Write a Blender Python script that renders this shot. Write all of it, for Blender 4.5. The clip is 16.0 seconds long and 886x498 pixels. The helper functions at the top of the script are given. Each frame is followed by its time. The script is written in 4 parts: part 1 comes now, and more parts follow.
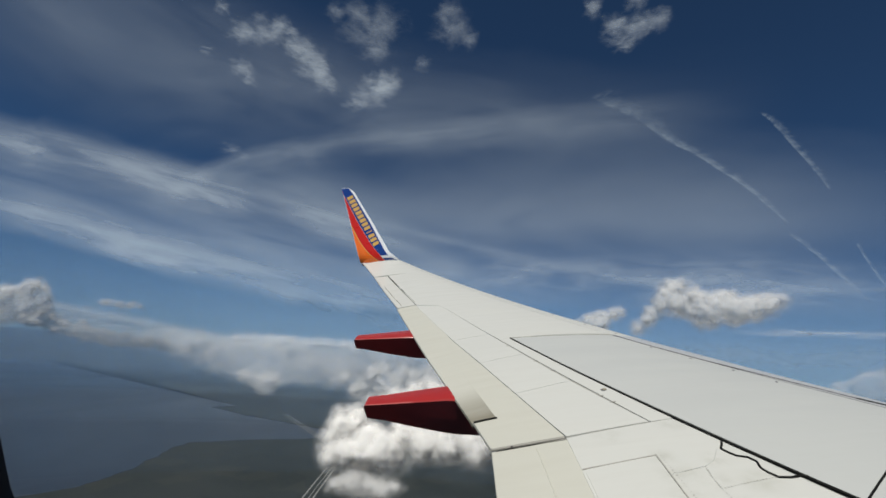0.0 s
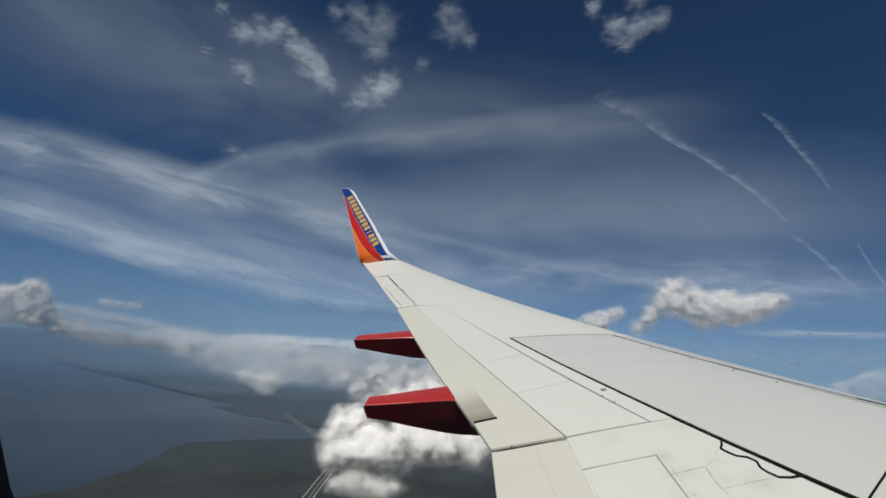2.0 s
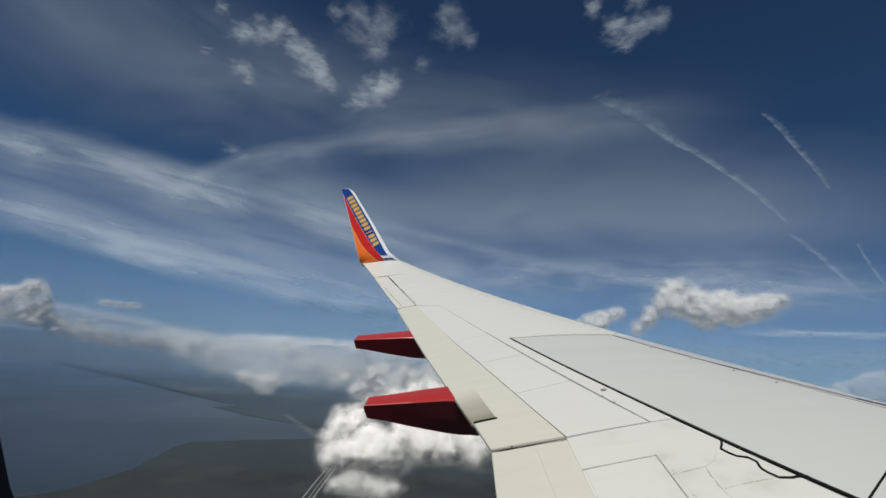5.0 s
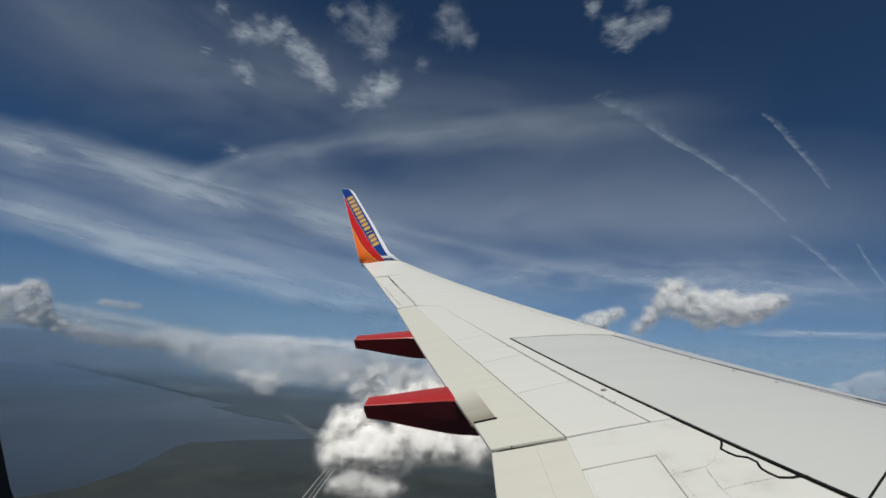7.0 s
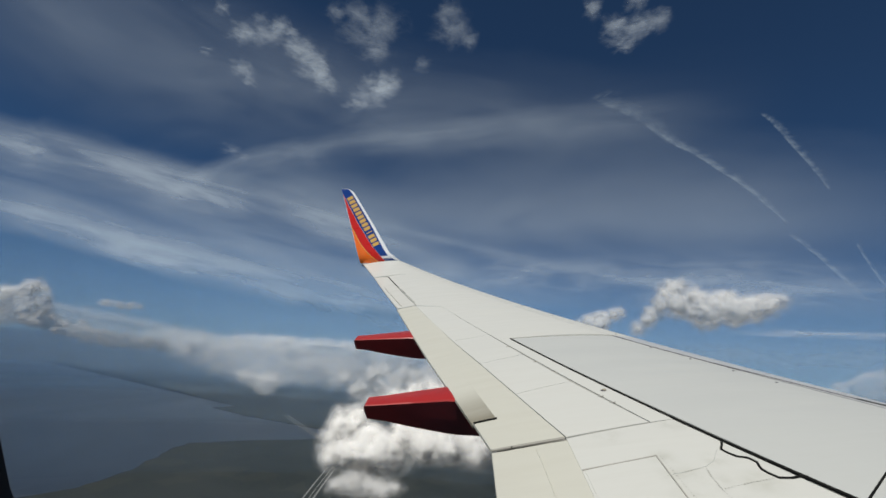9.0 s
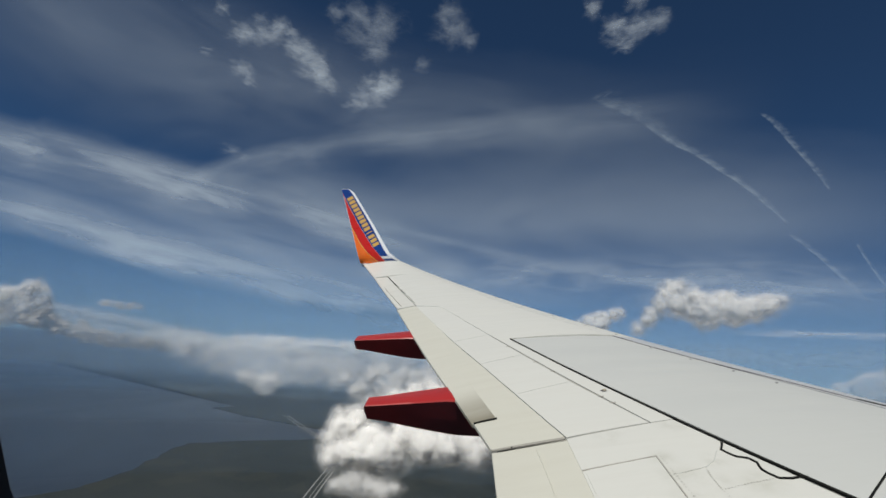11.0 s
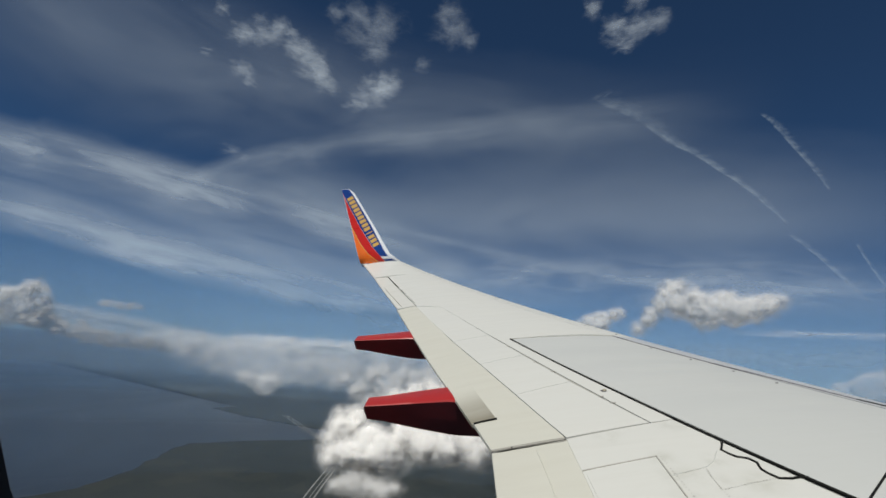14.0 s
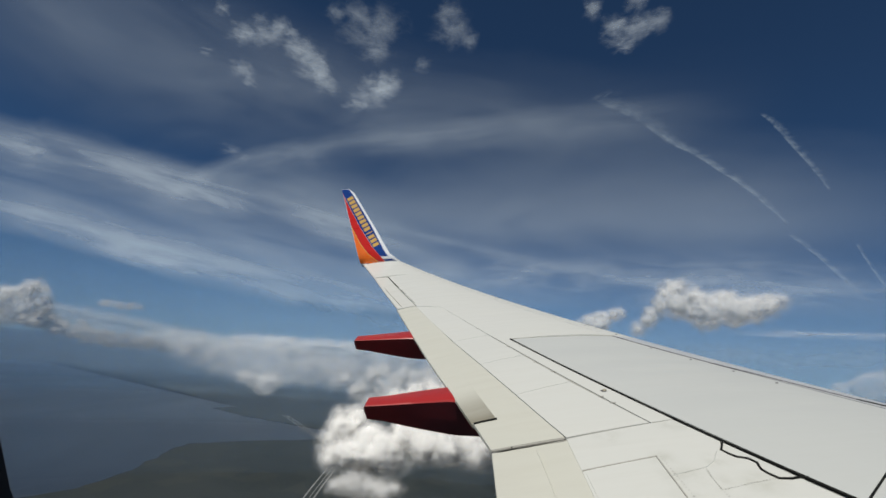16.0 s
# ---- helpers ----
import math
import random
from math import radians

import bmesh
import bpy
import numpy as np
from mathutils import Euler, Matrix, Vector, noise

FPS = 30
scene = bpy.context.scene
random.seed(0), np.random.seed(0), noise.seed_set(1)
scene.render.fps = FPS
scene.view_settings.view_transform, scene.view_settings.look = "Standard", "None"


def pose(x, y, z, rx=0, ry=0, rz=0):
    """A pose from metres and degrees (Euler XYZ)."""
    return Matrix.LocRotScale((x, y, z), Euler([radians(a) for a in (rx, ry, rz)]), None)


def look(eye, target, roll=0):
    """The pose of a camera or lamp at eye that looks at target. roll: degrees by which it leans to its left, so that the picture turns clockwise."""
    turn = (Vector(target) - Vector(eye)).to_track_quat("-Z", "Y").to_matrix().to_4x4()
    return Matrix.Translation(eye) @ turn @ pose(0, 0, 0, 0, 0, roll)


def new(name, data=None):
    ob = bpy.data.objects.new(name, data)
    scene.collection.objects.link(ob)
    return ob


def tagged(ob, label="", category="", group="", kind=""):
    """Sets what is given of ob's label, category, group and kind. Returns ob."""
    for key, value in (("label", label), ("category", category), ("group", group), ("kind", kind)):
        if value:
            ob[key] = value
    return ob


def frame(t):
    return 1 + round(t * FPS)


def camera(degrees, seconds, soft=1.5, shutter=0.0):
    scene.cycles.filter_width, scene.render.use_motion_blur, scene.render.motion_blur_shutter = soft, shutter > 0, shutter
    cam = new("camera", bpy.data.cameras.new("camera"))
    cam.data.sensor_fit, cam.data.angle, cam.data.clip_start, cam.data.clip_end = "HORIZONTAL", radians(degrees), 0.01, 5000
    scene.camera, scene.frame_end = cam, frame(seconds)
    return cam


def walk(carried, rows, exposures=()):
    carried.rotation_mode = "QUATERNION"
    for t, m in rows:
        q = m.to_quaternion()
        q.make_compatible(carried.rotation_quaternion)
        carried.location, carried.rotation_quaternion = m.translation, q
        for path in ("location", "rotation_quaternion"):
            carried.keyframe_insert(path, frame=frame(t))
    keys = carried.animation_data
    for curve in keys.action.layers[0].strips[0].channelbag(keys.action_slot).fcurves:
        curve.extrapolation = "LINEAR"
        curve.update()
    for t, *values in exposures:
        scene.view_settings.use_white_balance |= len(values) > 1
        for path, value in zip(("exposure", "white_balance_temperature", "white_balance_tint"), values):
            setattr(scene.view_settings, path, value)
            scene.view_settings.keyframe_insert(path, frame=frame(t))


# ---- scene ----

# The aircraft's wing and window stand still under a still sky; distances beyond the wing are drawn in to stay within 5 km.
EYE = Vector((0.0, 0.0, 180.0))

cam = camera(86.0, 16.0, soft=1.6)


def turn(yaw, pitch, roll):
    """A turn of axes x right, y ahead, z up, in degrees."""
    return Euler((0, 0, radians(yaw))).to_matrix() @ Euler((radians(pitch), 0, 0)).to_matrix() @ Euler((0, radians(roll), 0)).to_matrix()


def camera_pose(yaw, pitch, roll):
    m = (turn(yaw, pitch, roll) @ Euler((radians(90), 0, 0)).to_matrix()).to_4x4()
    m.translation = EYE
    return m


PATH = [(0.0, 1.70, 13.25, -4.74), (4.0, 1.70, 13.27, -4.74), (8.0, 1.70, 13.30, -4.74), (12.0, 1.71, 13.35, -4.74), (16.0, 1.71, 13.36, -4.74)]
walk(cam, [(t, camera_pose(a, b, c)) for t, a, b, c in PATH], exposures=((0.0, 0.0, 6500, 7.0), (16.0, 0.0, 6500, 7.0)))

# the aircraft banks and climbs a little against the level world
AIR = (turn(1.70, 13.3, -4.74) @ turn(1.6982, 3.5571, 1.9761).transposed()).to_4x4()
AIR.translation = EYE

# ---------------------------------------------------------------- light
SUN_FROM = Vector((-0.16, -0.50, 0.85)).normalized()
sun_elevation = math.asin(SUN_FROM.z)
sun_rotation = math.atan2(SUN_FROM.x, SUN_FROM.y)
world = bpy.data.worlds.new("sky")
scene.world = world
world.use_nodes = True
wn, wl = world.node_tree.nodes, world.node_tree.links
sky = wn.new("ShaderNodeTexSky")
sky.sky_type, sky.sun_disc = "NISHITA", False
sky.sun_elevation, sky.sun_rotation = sun_elevation, sun_rotation
sky.altitude, sky.air_density, sky.dust_density, sky.ozone_density = 5000, 0.9, 0.5, 3.0
deep = wn.new("ShaderNodeMix")
deep.data_type, deep.blend_type = "RGBA", "MULTIPLY"
deep.inputs[0].default_value = 1.0
deep.inputs[7].default_value = (0.70, 1.0, 1.17, 1)
wl.new(sky.outputs[0], deep.inputs[6])
wl.new(deep.outputs[2], wn["Background"].inputs[0])
wn["Background"].inputs[1].default_value = 0.0455
scene.cycles.transparent_max_bounces = 64
scene.cycles.max_bounces, scene.cycles.diffuse_bounces, scene.cycles.transmission_bounces = 16, 8, 8

sun_data = bpy.data.lights.new("sun", "SUN")
sun_data.energy, sun_data.angle, sun_data.color = 4.1, radians(0.53), (1.0, 0.96, 0.9)
sun = new("sun", sun_data)
sun.matrix_world = look(SUN_FROM * 100 + EYE, EYE)


# ---------------------------------------------------------------- materials
class Graph:
    """A short way to write node materials."""

    def __init__(self, name):
        self.mat = bpy.data.materials.new(name)
        self.mat.use_nodes = True
        self.nodes, self.links = self.mat.node_tree.nodes, self.mat.node_tree.links
        self.nodes.clear()
        self.out = self.nodes.new("ShaderNodeOutputMaterial")

    def put(self, socket, value):
        if isinstance(value, bpy.types.NodeSocket):
            self.links.new(value, socket)
        elif value is not None:
            socket.default_value = value

    def node(self, kind, **inputs):
        n = self.nodes.new(kind)
        for key, value in inputs.items():
            self.put(n.inputs[key.replace("_", " ")], value)
        return n

    def coords(self, which="Object", scale=(1, 1, 1), turn_z=0.0):
        m = self.node("ShaderNodeMapping", Scale=scale, Rotation=(0, 0, turn_z))
        self.links.new(self.nodes.new("ShaderNodeTexCoord").outputs[which], m.inputs["Vector"])
        return m.outputs[0]

    def noise(self, vector, scale, detail=5.0, rough=0.55, warp=0.0):
        n = self.node("ShaderNodeTexNoise", Vector=vector, Scale=scale, Detail=detail, Roughness=rough, Distortion=warp)
        return n.outputs[0]

    def ramp(self, value, a, b, lo=0.0, hi=1.0, smooth=True):
        n = self.nodes.new("ShaderNodeMapRange")
        n.interpolation_type = "SMOOTHSTEP" if smooth else "LINEAR"
        for i, v in enumerate((value, a, b, lo, hi)):
            self.put(n.inputs[i], v)
        return n.outputs[0]

    def math(self, op, a, b=0.0):
        n = self.nodes.new("ShaderNodeMath")
        n.operation = op
        self.put(n.inputs[0], a)
        self.put(n.inputs[1], b)
        return n.outputs[0]

    def mix(self, fac, a, b):
        n = self.nodes.new("ShaderNodeMix")
        n.data_type = "RGBA"
        self.put(n.inputs[0], fac)
        self.put(n.inputs[6], a if not isinstance(a, tuple) else (*a, 1))
        self.put(n.inputs[7], b if not isinstance(b, tuple) else (*b, 1))
        return n.outputs[2]

    def bump(self, height, strength, distance):
        return self.node("ShaderNodeBump", Height=height, Strength=strength, Distance=distance).outputs[0]

    def blend(self, fac, a, b):
        n = self.nodes.new("ShaderNodeMixShader")
        self.put(n.inputs[0], fac)
        self.links.new(a, n.inputs[1])
        self.links.new(b, n.inputs[2])
        return n.outputs[0]

    def finish(self, shader):
        self.links.new(shader, self.out.inputs[0])
        return self.mat


def paint(name, colour, rough=0.4, grime=(0.34, 0.325, 0.28), amount=0.12, metal=0.0, coat=0.0, bump=0.15, shade_film=None, shade_axis=1, stains=()):
    """Aircraft paint: slight cloudiness, streaks of dirt along the airflow, fine speckle."""
    g = Graph(name)
    streak = g.noise(g.coords(scale=(0.5, 3.0, 1.0)), 1.6, 6, 0.6, 0.4)
    speck = g.noise(g.coords(), 60, 3, 0.6)
    broad = g.noise(g.coords(), 0.55, 3, 0.5)
    fac = g.math("ADD", g.ramp(streak, 0.42, 0.8, 0, amount), g.ramp(speck, 0.6, 0.8, 0, amount * 0.6))
    base = g.mix(fac, colour, grime)
    base = g.mix(g.ramp(broad, 0.35, 0.7, 0, 0.10), base, tuple(c * 0.86 for c in colour))
    if shade_film:
        # painted shade that thins out along one axis, brown and grimy on the flap
        span = g.node("ShaderNodeSeparateXYZ", Vector=g.coords()).outputs[shade_axis]
        shade_mask = g.math("MULTIPLY", g.ramp(g.math("ABSOLUTE", span), shade_film[1], shade_film[0], 0, shade_film[2]), g.ramp(g.noise(g.coords(scale=(0.6, 1.4, 1.0)), 2.4, 4, 0.55, 0.5), 0.25, 0.7, 0.75, 1.0))
        base = g.mix(shade_mask, base, (0.17, 0.15, 0.105) if shade_axis else (0.060, 0.030, 0.044))
    for x, y, r in stains:
        # greenish dirt that has crept out of the joints
        off = g.node("ShaderNodeVectorMath", Vector=g.coords())
        off.operation = "SUBTRACT"
        off.inputs[1].default_value = (x, y, 0)
        flat = g.node("ShaderNodeVectorMath", Vector=off.outputs[0])
        flat.operation = "MULTIPLY"
        flat.inputs[1].default_value = (1, 1, 0)
        size = g.nodes.new("ShaderNodeVectorMath")
        size.operation = "LENGTH"
        g.links.new(flat.outputs[0], size.inputs[0])
        blot = g.math("MULTIPLY", g.ramp(size.outputs["Value"], r, r * 0.1), g.ramp(g.noise(g.coords(), 6, 6, 0.7, 0.4), 0.34, 0.74, 0.0, 0.30))
        base = g.mix(blot, base, (0.26, 0.26, 0.19))
    b = g.node("ShaderNodeBsdfPrincipled", Base_Color=base, Roughness=g.ramp(streak, 0.3, 0.7, rough - 0.06, rough + 0.08), Metallic=metal,
               Normal=g.bump(g.noise(g.coords(), 2.2, 4, 0.55), bump, 0.004))
    b.inputs["Coat Weight"].default_value = coat
    return g.finish(b.outputs[0])


WHITE = paint("white_wing_paint", (0.565, 0.565, 0.53), 0.42, amount=0.09, bump=0.05)
WORN = paint("worn_white_wing_paint", (0.565, 0.565, 0.53), 0.44, amount=0.12, bump=0.06,
             stains=((1.40, 3.20, 0.20), (1.55, 3.08, 0.14), (1.80, 3.02, 0.18), (1.56, 2.78, 0.16), (1.36, 3.42, 0.14), (1.33, 2.95, 0.16), (1.66, 3.30, 0.14), (1.10, 3.80, 0.16), (1.62, 3.86, 0.16)))
GREY = paint("grey_wing_box_paint", (0.488, 0.498, 0.480), 0.38, amount=0.07)
CREAM = paint("cream_flap_paint", (0.525, 0.518, 0.455), 0.45, grime=(0.28, 0.26, 0.20), amount=0.12, bump=0.06)
# brown tint at the inner end: grime plus painted shade of the hollow
SOOT_SHADED = paint("soot_shaded_flap_paint", (0.525, 0.518, 0.455), 0.45, grime=(0.28, 0.26, 0.20), amount=0.12, bump=0.06, shade_film=(4.35, 5.3, 0.9))
PALE = paint("pale_wing_tip_paint", (0.56, 0.555, 0.515), 0.4)
SLAT = paint("silvery_slat_paint", (0.50, 0.51, 0.52), 0.35, metal=0.1, amount=0.06)
JOINT = paint("joint_sealant", (0.30, 0.29, 0.26), 0.7)
BLACK = paint("black_sealant", (0.007, 0.0075, 0.007), 0.85, grime=(0.03, 0.03, 0.027), amount=0.3)
BLACK.node_tree.nodes["Principled BSDF"].inputs["Specular IOR Level"].default_value = 0.15
SEAM = paint("dark_slat_seam", (0.10, 0.095, 0.105), 0.7)
BRONZE = paint("bronze_cap", (0.32, 0.29, 0.21), 0.45, metal=0.3)
RED = paint("red_paint", (0.36, 0.024, 0.022), 0.33, grime=(0.20, 0.02, 0.02), amount=0.3, coat=0.08)
# red for the fairings' sides and keels, with shade painted into the colour
SHADE_RED = paint("shade_red_paint", (0.44, 0.022, 0.024), 0.40, grime=(0.05, 0.02, 0.025), amount=0.35, shade_film=(-0.2, 1.3, 0.85), shade_axis=0)
WRED = paint("winglet_red_paint", (0.66, 0.018, 0.012), 0.30, grime=(0.3, 0.03, 0.03), amount=0.15)
ORANGE = paint("winglet_orange_paint", (0.98, 0.19, 0.022), 0.30, grime=(0.5, 0.08, 0.02), amount=0.15)
BLUE = paint("winglet_blue_paint", (0.015, 0.055, 0.26), 0.22, grime=(0.03, 0.03, 0.1), amount=0.1)
GOLD = paint("gold_lettering_paint", (0.72, 0.44, 0.10), 0.4)
LINE = paint("white_stripe_paint", (0.86, 0.87, 0.88), 0.20, coat=0.6)
CABIN = paint("dark_window_surround", (0.022, 0.022, 0.026), 0.6)
FUSE = paint("fuselage_pale_paint", (0.50, 0.50, 0.49), 0.40)
LINER = paint("cabin_lining", (0.45, 0.44, 0.42), 0.6)


def make_water():
    g = Graph("sea_water")
    swell = g.noise(g.coords(scale=(1, 0.6, 1)), 0.05, 6, 0.6)
    slick = g.noise(g.coords(scale=(1, 0.35, 1), turn_z=0.5), 0.0022, 5, 0.55, 0.8)
    base = g.mix(g.ramp(slick, 0.35, 0.7), (0.013, 0.020, 0.033), (0.021, 0.030, 0.045))
    b = g.node("ShaderNodeBsdfPrincipled", Base_Color=base, Roughness=g.ramp(slick, 0.3, 0.7, 0.30, 0.42), IOR=1.33, Normal=g.bump(swell, 0.25, 1.0))
    return g.finish(b.outputs[0])


def make_land():
    g = Graph("coastal_land")
    big = g.noise(g.coords(), 0.0055, 6, 0.6, 0.6)
    fields = g.node("ShaderNodeTexVoronoi", Vector=g.coords(scale=(1, 0.7, 1), turn_z=0.35), Scale=0.028)
    fields.distance = "CHEBYCHEV"
    fine = g.noise(g.coords(), 0.12, 6, 0.65)
    tone = g.mix(g.ramp(big, 0.36, 0.66), (0.007, 0.013, 0.015), (0.017, 0.023, 0.025))
    tone = g.mix(g.math("MULTIPLY", g.ramp(fields.outputs["Color"], 0.45, 0.9), 0.10), tone, (0.085, 0.075, 0.050))
    tone = g.mix(g.ramp(fine, 0.4, 0.75, 0, 0.55), tone, (0.016, 0.026, 0.018))
    b = g.node("ShaderNodeBsdfPrincipled", Base_Color=tone, Roughness=0.9)
    return g.finish(b.outputs[0])


def thin_cloud(name, kind, amount, scale, stretch, low, high, tint=(0.9, 0.92, 0.95), fray=0.30):
    """A thin sheet of ice cloud that lets light through, denser along its middle and ragged by noise; u runs along it, v across."""
    g = Graph(name)
    uv = g.node("ShaderNodeSeparateXYZ", Vector=g.coords("UV"))
    u, v = uv.outputs[0], uv.outputs[1]
    across = g.math("ABSOLUTE", g.math("SUBTRACT", v, 0.5))
    along = g.math("ABSOLUTE", g.math("SUBTRACT", u, 0.5))
    if kind == "band":
        soft = g.math("MULTIPLY", g.ramp(across, 0.5, 0.0), g.ramp(along, 0.5, 0.34))
    elif kind == "trail":
        # sharp along one side, feathered on the other
        soft = g.math("MULTIPLY", g.math("MULTIPLY", g.ramp(v, 1.0, 0.86), g.ramp(v, 0.0, 0.85)), g.ramp(along, 0.5, 0.40))
    else:
        r = g.math("SQRT", g.math("ADD", g.math("MULTIPLY", across, across), g.math("MULTIPLY", along, along)))
        soft = g.ramp(r, 0.5, 0.08)
    where = "UV" if kind == "trail" else "Object"
    n1 = g.noise(g.coords(where, stretch), scale, 5, 0.55, 0.5)
    n2 = g.noise(g.coords(where, stretch), scale * 4.0, 4, 0.58, 0.4)
    n = g.math("ADD", g.math("MULTIPLY", n1, 0.68), g.math("MULTIPLY", n2, 0.32))
    # the threshold rises towards the border, so that the outline frays
    edge = g.math("SUBTRACT", n, g.math("MULTIPLY", g.math("SUBTRACT", 1.0, soft), fray))
    alpha = g.math("MULTIPLY", g.math("MULTIPLY", g.ramp(edge, low, high), soft), amount)
    d = g.node("ShaderNodeBsdfDiffuse", Color=(*tint, 1))
    t = g.node("ShaderNodeBsdfTranslucent", Color=(*tint, 1))
    body = g.blend(0.6, d.outputs[0], t.outputs[0])
    clear = g.node("ShaderNodeBsdfTransparent")
    return g.finish(g.blend(alpha, clear.outputs[0], body))


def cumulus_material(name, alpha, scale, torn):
    """Cumulus: white water cloud; normals bent sunwards put scattered light into its shading; outer veils are thinner
    and more torn.
    """
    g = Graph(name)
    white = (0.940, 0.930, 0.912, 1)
    # shading normals lean to the sun, which lightens faces turned away from it
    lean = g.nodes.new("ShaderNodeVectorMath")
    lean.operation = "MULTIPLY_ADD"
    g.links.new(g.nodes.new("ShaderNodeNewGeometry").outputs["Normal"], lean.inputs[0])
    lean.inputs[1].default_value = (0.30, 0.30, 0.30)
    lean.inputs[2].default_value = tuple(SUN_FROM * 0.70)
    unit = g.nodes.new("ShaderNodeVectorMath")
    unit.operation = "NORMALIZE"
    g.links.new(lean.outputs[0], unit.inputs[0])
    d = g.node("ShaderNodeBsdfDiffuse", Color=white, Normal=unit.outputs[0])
    if alpha >= 1:
        return g.finish(g.blend(0.30, d.outputs[0], g.node("ShaderNodeBsdfTranslucent", Color=white).outputs[0]))
    t = g.node("ShaderNodeBsdfTranslucent", Color=white)
    body = g.blend(0.50, d.outputs[0], t.outputs[0])
    n = g.noise(g.coords(), scale, 5, 0.58, 0.35)
    clear = g.node("ShaderNodeBsdfTransparent")
    low = 0.22 + 0.24 * torn
    return g.finish(g.blend(g.ramp(n, low, low + 0.30, alpha * 0.10 * (1 - torn), alpha), clear.outputs[0], body))


def haze_material(name, amount, low, high, top):
    """Sea haze: densest at mid height, thinning to nothing at the ground and above."""
    g = Graph(name)
    z = g.node("ShaderNodeSeparateXYZ", Vector=g.coords("Object")).outputs[2]
    n = g.noise(g.coords(scale=(1, 1, 3.0)), 0.0012, 4, 0.5)
    a = g.math("MULTIPLY", g.ramp(z, low - high * 1.1, high), g.ramp(z, top, high))
    a = g.math("MULTIPLY", g.math("MULTIPLY", a, amount), g.ramp(n, 0.2, 0.8, 0.75, 1.0))
    d = g.node("ShaderNodeBsdfDiffuse", Color=(0.49, 0.70, 0.94, 1))
    t = g.node("ShaderNodeBsdfTranslucent", Color=(0.49, 0.70, 0.94, 1))
    clear = g.node("ShaderNodeBsdfTransparent")
    return g.finish(g.blend(a, clear.outputs[0], g.blend(0.5, d.outputs[0], t.outputs[0])))


SEA, LAND = make_water(), make_land()
SAND = paint("pale_road_concrete", (0.22, 0.22, 0.21), 0.9)


# ---------------------------------------------------------------- mesh helpers
def mesh_object(name, verts, faces, material, parent=None, smooth=True, label="", uvs=None):
    me = bpy.data.meshes.new(name)
    me.from_pydata([tuple(v) for v in verts], [], [tuple(f) for f in faces])
    if uvs is not None:
        layer = me.uv_layers.new(name="UVMap")
        for loop in me.loops:
            layer.data[loop.index].uv = uvs[loop.vertex_index]
    me.update()
    if smooth:
        me.polygons.foreach_set("use_smooth", [True] * len(me.polygons))
    me.materials.append(material)
    ob = new(name, me)
    if parent is not None:
        ob.parent = parent
    if label:
        tagged(ob, label)
    return ob


def part(name, bm, material, parent, label="", smooth=True):
    bmesh.ops.recalc_face_normals(bm, faces=bm.faces)
    me = bpy.data.meshes.new(name)
    bm.to_mesh(me)
    bm.free()
    if smooth:
        me.polygons.foreach_set("use_smooth", [True] * len(me.polygons))
        me.set_sharp_from_angle(angle=radians(38))
    me.materials.append(material)
    ob = new(name, me)
    ob.parent = parent
    if label:
        tagged(ob, label)
    return ob


def thing(name, label, category, m, group="", kind=""):
    ob = new(name)
    ob.matrix_world = m
    ob.empty_display_size = 0.3
    return tagged(ob, label, category, group, kind)


# ---------------------------------------------------------------- the wing's shape (aircraft axes: x forward, y outboard, z up, from the eye)
LE_A, LE_SLOPE, TE_B, TE_SLOPE = 4.466, 0.5145, 0.4817, 0.2809
ROOT_H, DIHEDRAL, FLEX, INCIDENCE = 1.4693, 0.1005, 0.0056, 0.0021
TIP_Y = 15.06
TE_Y = [-0.8, 3.28, 3.55, 3.86, 4.37, 5.40, 6.40, 7.64, 9.46, 11.2, 12.93, 14.4, 15.06]
TE_C = [1.25, 1.054, 1.032, 1.006, 1.000, 0.995, 0.991, 0.979, 0.961, 0.968, 0.991, 1.05, 1.095]


def lead(y):
    return LE_A - LE_SLOPE * (y - 3)


def chord(y):
    return lead(y) - (TE_B - TE_SLOPE * (y - 3))


def c_end(y):
    return float(np.interp(y, TE_Y, TE_C))


def top(y, c, lift=0.0):
    """The wing's upper surface at the span y and the chord share c."""
    ch = chord(y)
    k = min(max(c, 0.0), 1.0)
    z = -ROOT_H + DIHEDRAL * (y - 3) + FLEX * (y - 3) ** 2
    z += INCIDENCE * (1 - c) * ch + ch * 0.156 * math.sqrt(k) * (1 - k)
    return Vector((lead(y) - c * ch, y, z + lift))


def thick(y, c):
    k = min(max(c / c_end(y), 0.0), 1.0)
    return chord(y) * 0.24 * math.sqrt(k) * (1 - k) + 0.014 * k


def at_x(y, x):
    """The chord share at the place x forward."""
    return (lead(y) - x) / chord(y)


